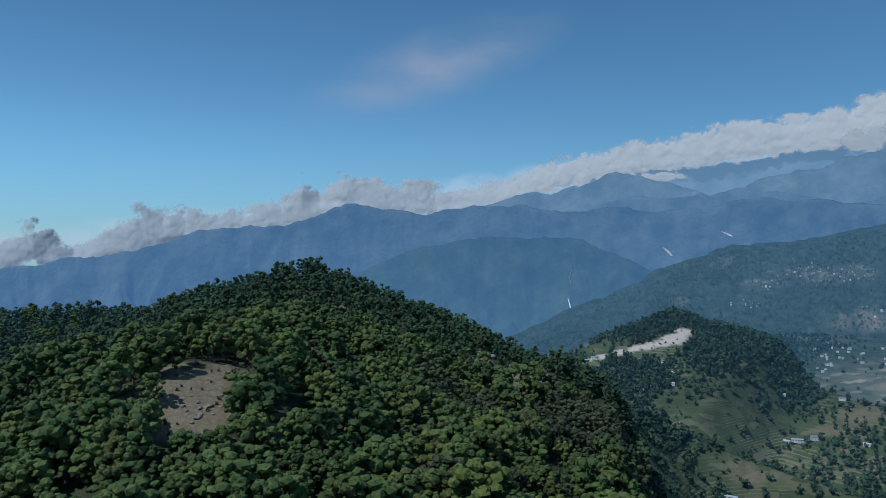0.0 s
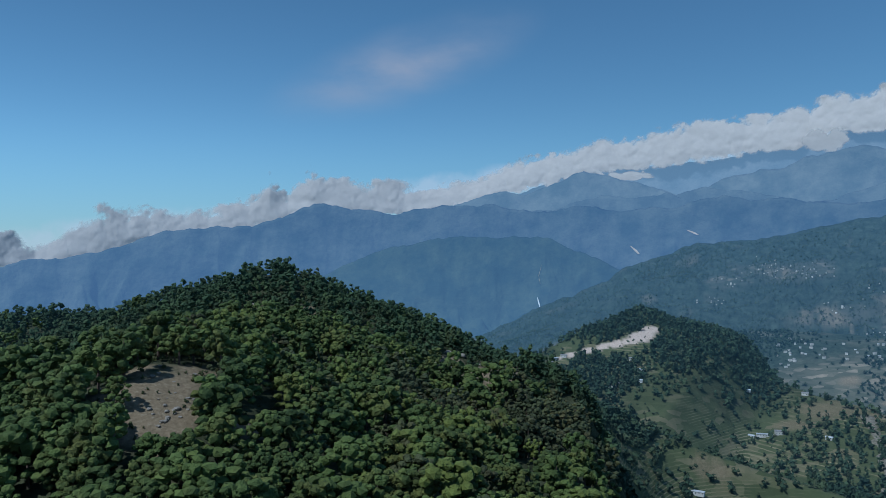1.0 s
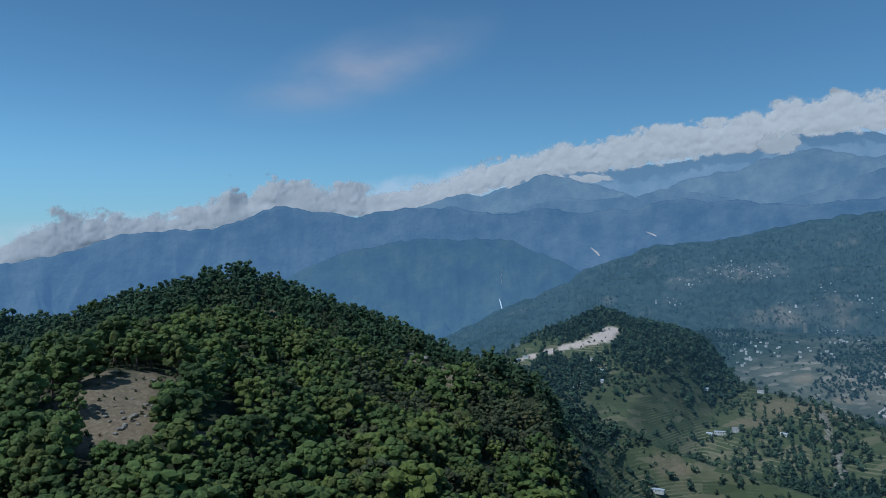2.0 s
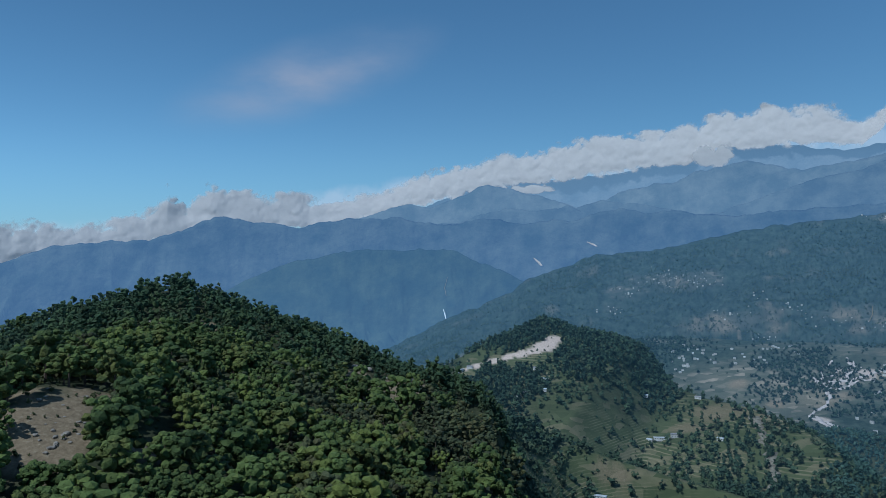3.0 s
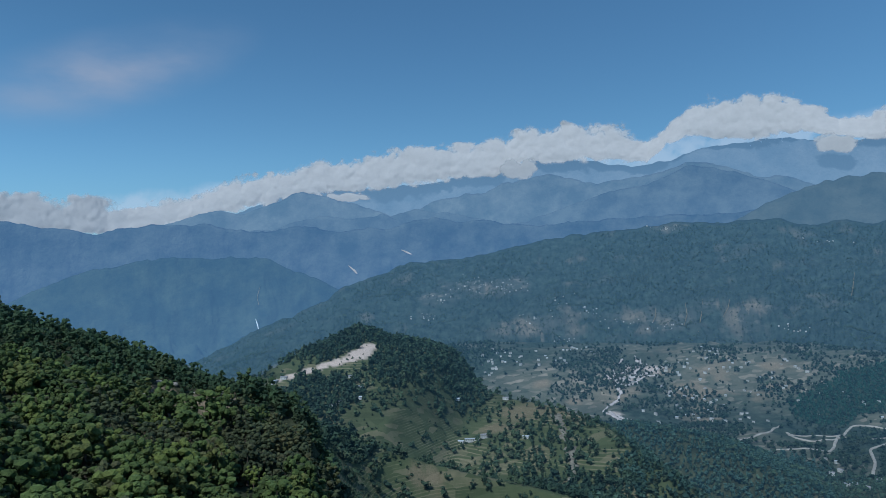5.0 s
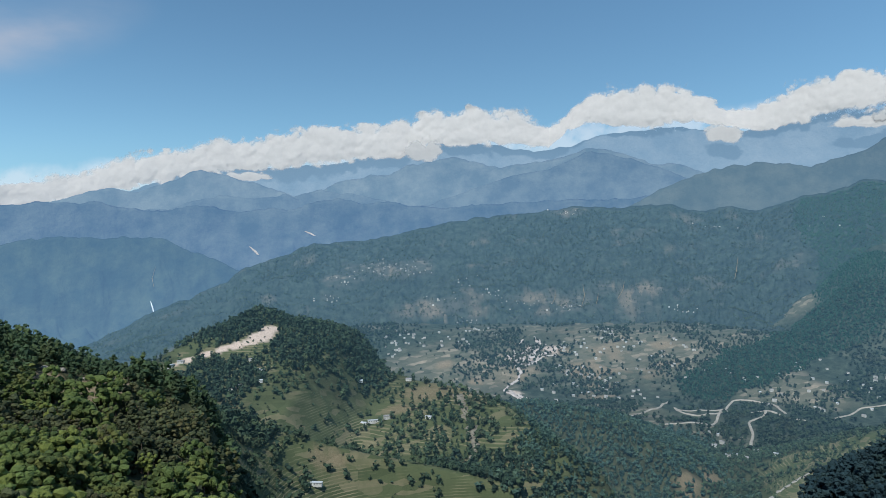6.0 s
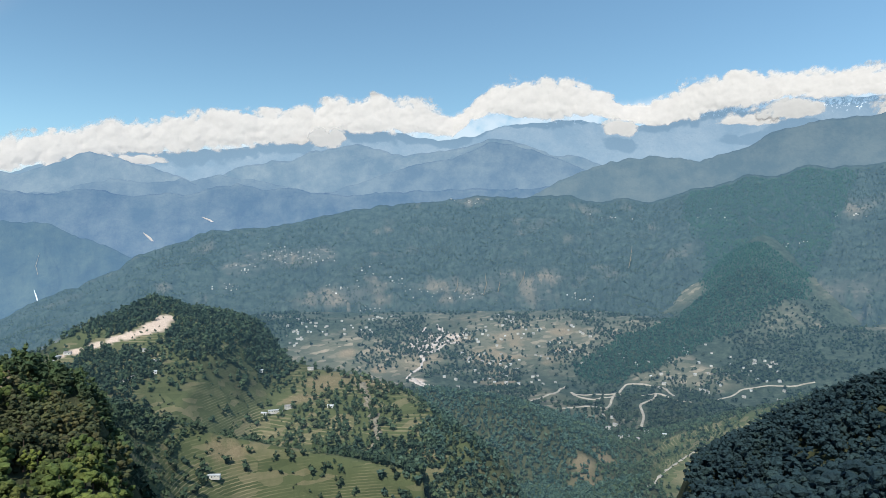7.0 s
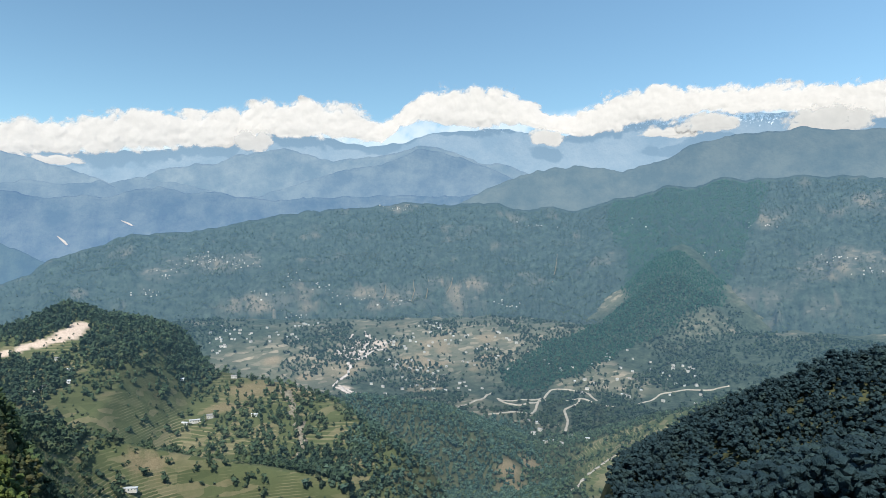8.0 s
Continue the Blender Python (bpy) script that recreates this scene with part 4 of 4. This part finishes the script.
for n_bed, (wide, line) in enumerate((
        (5.6, [(1589, 2097), (1521, 2029), (1371, 1889), (1365, 1866), (1319, 1839), (1273, 1810), (1229, 1714), (1225, 1660)]),
        (6.2, [(1595, 1966), (1548, 1961), (1498, 1962), (1411, 1913), (1363, 1877)]),
        (4.3, [(1417, 2032), (1400, 1962), (1370, 1881)]),
        (3.7, [(1545, 2103), (1457, 2007), (1389, 1899)]),
        (3.7, [(1581, 2025), (1505, 1986), (1432, 1942)]),
        (3.1, [(1463, 2054), (1437, 1995), (1385, 1901)]),
        (3.1, [(1595, 2074), (1505, 2002), (1432, 1951)]),
        (4.3, [(1548, 1943), (1500, 1950), (1431, 1920)]),
        (6.2, [(1260, 1780), (1238, 1702), (1221, 1633), (1263, 1648)]))):
    ribbon("gravel_bed", wander(line, n_bed), wide * 1.25, GRAVEL, "white gravel fan of a landslide stream", "gravel", 1.8, 0.85, 30 + n_bed)


EARTH = plain_material("stony_earth", (0.10, 0.095, 0.07), (0.30, 0.27, 0.22), 0.35)
ribbon("gully", [(519, 852), (501, 803), (484, 763), (462, 720), (439, 695)], 9, EARTH, "stony gully down the terraced hill", "gully", 0.5, 0.8, 50)
ribbon("gully", [(664, 662), (656, 635), (654, 605)], 9, EARTH, "stony stream bed in the ravine", "gully", 0.5, 0.9, 51)
ribbon("road", [(877, 669), (956, 697), (1014, 701), (1074, 694)], 4, DUST, "footpath across the hillside fields", "path", 0.5, 0.6, 52)


def perch(grid, bearing_deg, lift):
    """The place on a mountainside seen in that direction."""
    az, g = grid
    col = g[:46, int(np.clip(np.searchsorted(az, bearing_deg), 0, len(az) - 1))]
    el = np.degrees(np.arctan2(col[:, 2], np.hypot(col[:, 0], col[:, 1])))
    k = int(np.argmax(el >= lift))
    k = max(k, 1)
    t = np.clip((lift - el[k - 1]) / (el[k] - el[k - 1] + 1e-9), 0, 1)
    return col[k - 1] * (1 - t) + col[k] * t


def scar(grid, path, width, name, mat, label, category):
    """A pale streak down a mountainside, standing slightly off it."""
    p = np.array([perch(grid, *q) for q in path])
    side = np.array([p[0][1], -p[0][0], 0]) / np.hypot(p[0][0], p[0][1])
    out = -p / np.linalg.norm(p, axis=1)[:, None] * 3
    w = np.interp(np.linspace(0, 1, len(p)), [0, 0.5, 1], [0.35, 1, 0.6])[:, None] * width / 2
    v = np.stack([p + out - side * w, p + out * 1.6 + np.array([0, 0, 1]), p + out + side * w], 1)
    i, j = np.meshgrid(np.arange(len(p) - 1), np.arange(2), indexing="ij")
    f = np.stack([i * 3 + j, i * 3 + j + 1, (i + 1) * 3 + j + 1, (i + 1) * 3 + j], -1).reshape(-1, 4)
    return tagged(new(name, mesh_from(name, v.reshape(-1, 3), f, [mat], True)), label, category, kind="structure")


scar(dome_grid, [(9.28, -3.65), (9.40, -4.06), (9.52, -4.60)], 6, "waterfall", WATER, "thin white waterfall on the wooded hill", "waterfall")
scar(dome_grid, [(9.61, -1.22), (9.44, -2.06), (9.52, -2.68)], 2.2, "landslip", DUST, "faint pale streak on the wooded hill", "landslip")
scar(far_grid, [(16.07, 0.12), (16.38, -0.20), (16.69, -0.49)], 16, "landslip", GRAVEL, "white landslip on a far mountainside", "landslip")
scar(far_grid, [(20.06, 1.24), (20.44, 1.08), (20.74, 0.88)], 20, "landslip", GRAVEL, "white landslip on a far mountainside", "landslip")
for top, foot_at in (((38.69, -3.37), (38.44, -4.43)), ((40.76, -2.94), (40.60, -4.63)), ((41.87, -2.72), (41.50, -5.05)), ((43.70, -2.71), (43.28, -3.98)), ((51.49, -0.94), (51.09, -3.05))):
    scar(slope_grid, [top, ((top[0] + foot_at[0]) / 2 + 0.1, (top[1] + foot_at[1]) / 2), foot_at], 3.0, "gully", EARTH, "pale stony gully on the mountainside", "gully")


# ---- houses ----
WALL = plain_material("limewash", (0.42, 0.40, 0.37), (0.70, 0.69, 0.66), 0.12)
SLATE = plain_material("slate_roof", (0.20, 0.20, 0.21), (0.34, 0.33, 0.33), 0.5)
TIN = plain_material("tin_roof", (0.45, 0.47, 0.50), (0.62, 0.64, 0.66), 0.3, 0.5)
WOODWORK = plain_material("painted_wood", (0.05, 0.08, 0.10), (0.10, 0.14, 0.16), 2.0)


def slab(bm, x0, x1, y0, y1, z0, z1):
    bmesh.ops.create_cube(bm, size=1.0, matrix=Matrix.Translation(((x0 + x1) / 2, (y0 + y1) / 2, (z0 + z1) / 2)) @ Matrix.Diagonal((x1 - x0, y1 - y0, z1 - z0, 1)))


def house(length, depth, tall, roof_mat, pitched, label, group):
    """A hill house: limewashed walls on a stone plinth, doors and windows to the valley, a gabled or flat roof."""
    h = new("house")
    bm = bmesh.new()
    slab(bm, -length / 2, length / 2, -depth / 2, depth / 2, -2.5, tall)
    part("wall", bm, WALL, h)
    bm = bmesh.new()
    if pitched:
        e, rise = 0.5, depth * 0.28
        pts = [(-length / 2 - e, -depth / 2 - e, tall - 0.1), (length / 2 + e, -depth / 2 - e, tall - 0.1), (length / 2 + e, depth / 2 + e, tall - 0.1),
               (-length / 2 - e, depth / 2 + e, tall - 0.1), (-length / 2 - e, 0, tall + rise), (length / 2 + e, 0, tall + rise)]
        v = [bm.verts.new(p) for p in pts]
        for q in ((0, 1, 5, 4), (2, 3, 4, 5), (0, 4, 3), (1, 2, 5), (3, 2, 1, 0)):
            bm.faces.new([v[k] for k in q])
    else:
        slab(bm, -length / 2 - 0.4, length / 2 + 0.4, -depth / 2 - 0.6, depth / 2 + 0.3, tall + 0.003, tall + 0.28)
    part("roof", bm, roof_mat, h)
    bays = max(2, int(length / 3.2))
    for k in range(bays):
        x = -length / 2 + length * (k + 0.5) / bays
        bm = bmesh.new()
        if k == bays // 2:
            slab(bm, x - 0.5, x + 0.5, -depth / 2 - 0.06, -depth / 2 + 0.1, 0.0, 2.05)
            part("door", bm, WOODWORK, h)
        else:
            slab(bm, x - 0.5, x + 0.5, -depth / 2 - 0.05, -depth / 2 + 0.1, 0.95, 2.1)
            part("window", bm, WOODWORK, h)
    return tagged(h, label, "house", group)


kinds = [house(9, 6, 3.2, SLATE, True, "small limewashed house with a dark slate roof", "houses of the valley villages"),
         house(11, 6.5, 5.6, TIN, False, "two-storey white house with a flat roof", "houses of the valley villages"),
         house(8, 6, 3.0, TIN, True, "small white house with a pale tin roof", "houses of the valley villages"),
         house(13, 7, 5.8, SLATE, True, "long white farmhouse with a slate roof", "houses of the valley villages")]
school = house(22, 6, 2.8, TIN, False, "long white school building on the terraces", "houses on the terraced hill")
fresh = set()


def settle(model, x, y, z, turn):
    place = Matrix.LocRotScale((x, y, z), Euler((0, 0, turn)), None)
    if model.name not in fresh:
        fresh.add(model.name)
        model.matrix_basis = place
        return model
    return copy_thing(model, place)


rh = np.random.default_rng(31)


def facing(x, y):
    return math.atan2(-x, y) + (rh.random() - 0.5) * 1.2


def hamlet(cx, cy, number, spread):
    for k in range(number):
        x, y = cx + rh.normal() * spread, cy + rh.normal() * spread
        settle(kinds[rh.integers(0, 4)], x, y, float(land(np.array([x]), np.array([y]))[0]) + 0.9, facing(x, y)).scale = (0.75, 0.75, 0.75)


x, y = 408, 870
settle(school, x, y, float(land(np.array([x]), np.array([y]))[0]) + 0.5, math.atan2(-x, y) + 0.15).scale = (0.8, 0.8, 0.8)
x, y = 232, 620
settle(school, x, y, float(land(np.array([x]), np.array([y]))[0]) + 0.4, math.atan2(-x, y) - 0.25).scale = (0.7, 0.7, 0.7)
for spot in (((396, 876)), ((424, 864)), ((278, 956)), ((278, 923)), ((236, 893)), ((247, 895)), ((269, 897)), ((188, 1005)), ((201, 1008)), ((427, 957)), ((459, 823)), ((501, 954)), ((230, 842))):
    x, y = spot
    settle(kinds[rh.integers(0, 4)], x, y, float(land(np.array([x]), np.array([y]))[0]) + 0.6, facing(x, y)).scale = (0.9, 0.8, 0.58)
for spot, number in (((1762, 2380), 6), ((1353, 2240), 8), ((1125, 2274), 12), ((1198, 2339), 8), ((1488, 2241), 8), ((1762, 1955), 7), ((1631, 1922), 7), ((1687, 1661), 7),
                     ((1518, 1683), 9), ((1383, 1678), 7), ((1775, 1462), 6), ((2051, 1190), 10), ((1916, 1086), 5), ((1830, 1202), 6), ((1178, 933), 6), ((1226, 1103), 7), ((1985, 1366), 7), ((1724, 1317), 4), ((1618, 2515), 6), ((1769, 1849), 9), ((1529, 1747), 9), ((1493, 1491), 6), ((1510, 1860), 7), ((1869, 1735), 6)):
    hamlet(*spot, int(number * 1.5), 46)
specks = []
for direction, number in (((25.72, -1.17), 6), ((26.70, -1.50), 8), ((27.88, -1.74), 9), ((24.76, -2.10), 5), ((22.86, -2.49), 4), ((39.41, 2.36), 5), ((32.13, -2.74), 4), ((33.99, -3.58), 5), ((36.08, -4.43), 6), ((30.30, -3.98), 5), ((39.03, -4.64), 6),
                          ((62.46, -0.74), 4), ((57.39, 1.18), 4), ((70.33, -0.90), 5), ((72.32, -1.98), 4), ((65.41, 1.19), 4), ((57.43, -3.35), 5), ((62.13, -5.23), 6), ((64.76, -5.91), 5), ((47.96, -4.78), 6), ((49.59, 1.15), 3), ((21.38, -3.86), 5), ((31.94, -5.65), 7)):
    for k in range(number * 2):
        specks.append((*perch(slope_grid, direction[0] + rh.normal() * 0.7, direction[1] + rh.normal() * 0.2), rh.random() * 3.1, 2.4 + 4.2 * rh.random() ** 2))
box = np.array([(-.5, -.35, -.3), (.5, -.35, -.3), (.5, .35, -.3), (-.5, .35, -.3), (-.5, -.35, .4), (.5, -.35, .4), (.5, .35, .4), (-.5, .35, .4), (-.55, 0, .62), (.55, 0, .62)])
sides = np.array([(0, 1, 5, 4), (1, 2, 6, 5), (2, 3, 7, 6), (3, 0, 4, 7), (4, 5, 9, 8), (6, 7, 8, 9), (5, 6, 9, 9), (7, 4, 8, 8)])
tri_sides = np.concatenate([sides[:6][:, (0, 1, 2)], sides[:6][:, (0, 2, 3)], sides[6:][:, (0, 1, 2)]])
tri_slots = np.array([0, 0, 0, 0, 1, 1] * 2 + [0, 0])
far_v, far_f, far_s = [], [], []
for k, (x, y, z, turn, size) in enumerate(specks):
    c, q = math.cos(turn), math.sin(turn)
    p = box * size
    far_v.append(np.stack([x + p[:, 0] * c - p[:, 1] * q, y + p[:, 0] * q + p[:, 1] * c, z + p[:, 2] + 1.0], -1))
    far_f.append(tri_sides + 10 * k)
    far_s.append(tri_slots)
tagged(new("hamlets", mesh_from("hamlets", np.concatenate(far_v), np.concatenate(far_f), [WALL, TIN], False, np.concatenate(far_s))), "tiny white houses scattered over the mountainside", "houses", kind="stuff")


# ---- clouds ----
# The bank along the peaks: bearing, foot and top in degrees
BANK = [(-33.0, -0.77, 0.4), (-30.2, -0.77, 0.4), (-28.3, -0.34, 1.61), (-25.9, -0.8, 0.04), (-23.4, 0.04, 1.79), (-22.0, 0.43, 2.8), (-18.6, 1.17, 2.78), (-14.7, 1.48, 2.59), (-11.9, 1.91, 3.99), (-10.5, 2.34, 5.38), (-9.2, 2.64, 4.02), (-7.4, 3.33, 5.3), (-4.8, 3.34, 5.03), (-1.9, 2.93, 5.21), (0.7, 2.93, 4.37), (3.2, 3.35, 4.91), (5.8, 3.85, 5.69), (9.1, 4.65, 6.73), (13.2, 5.49, 7.78), (17.2, 5.91, 8.11), (21.0, 6.29, 9.02), (24.6, 6.59, 9.05), (28.0, 7.06, 9.53), (29.6, 7.74, 9.94), (33.0, 7.72, 10.15), (35.3, 7.69, 10.07), (38.4, 7.22, 8.95), (39.7, 8.44, 9.5), (41.2, 8.99, 11.04), (44.5, 8.59, 11.61), (47.3, 8.71, 11.4), (49.4, 8.64, 10.35), (50.9, 8.17, 9.24), (52.8, 7.87, 9.36), (54.7, 8.08, 10.47), (56.6, 8.61, 11.3), (60.1, 8.84, 11.05), (61.6, 9.31, 11.02), (65.3, 9.12, 10.94), (68.5, 8.92, 10.63), (70.5, 8.45, 10.9), (72.8, 8.47, 10.47), (78.0, 8.6, 10.4)]
CLOUD_DIST = 4850


def puffs_of(x, y, size, octaves):
    """Rounded billows with sharp creases between them, 0 to about 1."""
    out, amp, total = 0.0, 1.0, 0.0
    for i in range(octaves):
        c, q = math.cos(0.7 * i), math.sin(0.7 * i)
        out = out + amp * 2 * np.abs(value_noise((x * c - y * q) / size * 2 ** i + 31.7 * i, (x * q + y * c) / size * 2 ** i + 11.9 * i))
        total += amp
        amp *= 0.55
    return out / total


def cloud(bear, foot, top, body, dist, deep, label):
    """A heap of vapour: a swollen front and back whose thickness dies away at the rim."""
    s = np.linspace(-0.35, 1.5, 46)
    b, s = np.meshgrid(bear, s)
    e = foot[None, :] + s * (top - foot)[None, :]
    x, y = np.radians(b) * dist, np.radians(e) * dist
    p = puffs_of(x, y * 1.3, 110, 5)
    edge = np.minimum(1.5 * (0.90 - s), 2.6 * (s + 0.04))
    thick = np.clip(edge, -1.0, 0.6) * (0.55 + 0.45 * body[None, :]) + 0.55 * (body[None, :] - 1) + 0.34 + 1.0 * (p - 0.40)
    swell = deep * (0.7 * np.clip(thick + 0.3, 0, 1.3) + 0.6 * puffs_of(x, y * 1.3, 150, 3) + 4.6 * np.clip(1.0 - s, 0, 1.2))
    nr, na = b.shape
    i, j = np.meshgrid(np.arange(nr - 1), np.arange(na - 1), indexing="ij")
    f = np.stack([i * na + j, i * na + j + 1, (i + 1) * na + j + 1, (i + 1) * na + j], -1).reshape(-1, 4)
    f = f[thick.ravel()[f].max(1) > -0.05]
    verts, faces = [], []
    for side in (-1.0, 0.4):
        r = dist + side * swell
        verts.append(np.stack([r * np.sin(np.radians(b)), r * np.cos(np.radians(b)), r * np.tan(np.radians(e))], -1).reshape(-1, 3))
        faces.append(f if side < 0 else f[thick.ravel()[f].min(1) > 0.42][:, ::-1] + nr * na)
    keep = np.unique(np.concatenate(faces))
    order = np.zeros(2 * nr * na, np.int32)
    order[keep] = np.arange(len(keep))
    me = mesh_from("cloud", np.concatenate(verts)[keep], order[np.concatenate(faces)], [CLOUD], True)
    me.attributes.new("thick", "FLOAT", "POINT").data.foreach_set("value", np.tile(thick.ravel(), 2)[keep].astype(np.float32))
    return tagged(new("cloud", me), label, "cloud", "bank of clouds over the peaks")


edges = [-33, -24, -14.5, -8, -1, 5, 12, 20, 28, 36.4, 41.5, 49, 54, 61, 68, 78]
for b0, b1 in zip(edges, edges[1:]):
    bear = np.linspace(b0, b1, int((b1 - b0) / 0.075) + 1)
    foot, top = (np.interp(bear, [p[0] for p in BANK], [p[k] for p in BANK]) for k in (1, 2))
    body = np.interp(bear, [-33, 2, 8, 78], [0.72, 0.80, 1.0, 1.0])
    cloud(bear, foot - np.interp(bear, [-5, 8], [0.6, 0.0]), top + np.interp(bear, [-5, 8], [0.45, 0.1]), body, CLOUD_DIST, 24, "broken white cumulus above the blue range" if b1 < 6 else "white sunlit cumulus above the mountain crest")
for mid, lift, half, tall in [(62.0, 8.67, 1.88, 0.92), (69.7, 8.51, 2.25, 1.13), (16.1, 5.3, 1.38, 0.38), (29.1, 7.21, 1.13, 0.86), (50.7, 7.84, 1.25, 0.75), (59.7, 7.96, 2.0, 0.43)]:
    bear = np.linspace(mid - 1.6 * half, mid + 1.6 * half, int(half * 42) + 8)
    body = 0.80 - 0.75 * ((bear - mid) / half / 1.25) ** 2
    cloud(bear, lift - tall + 0 * bear, lift + tall + 0 * bear, body, 4655, 5, "small loose cloud hanging before the mountainside")
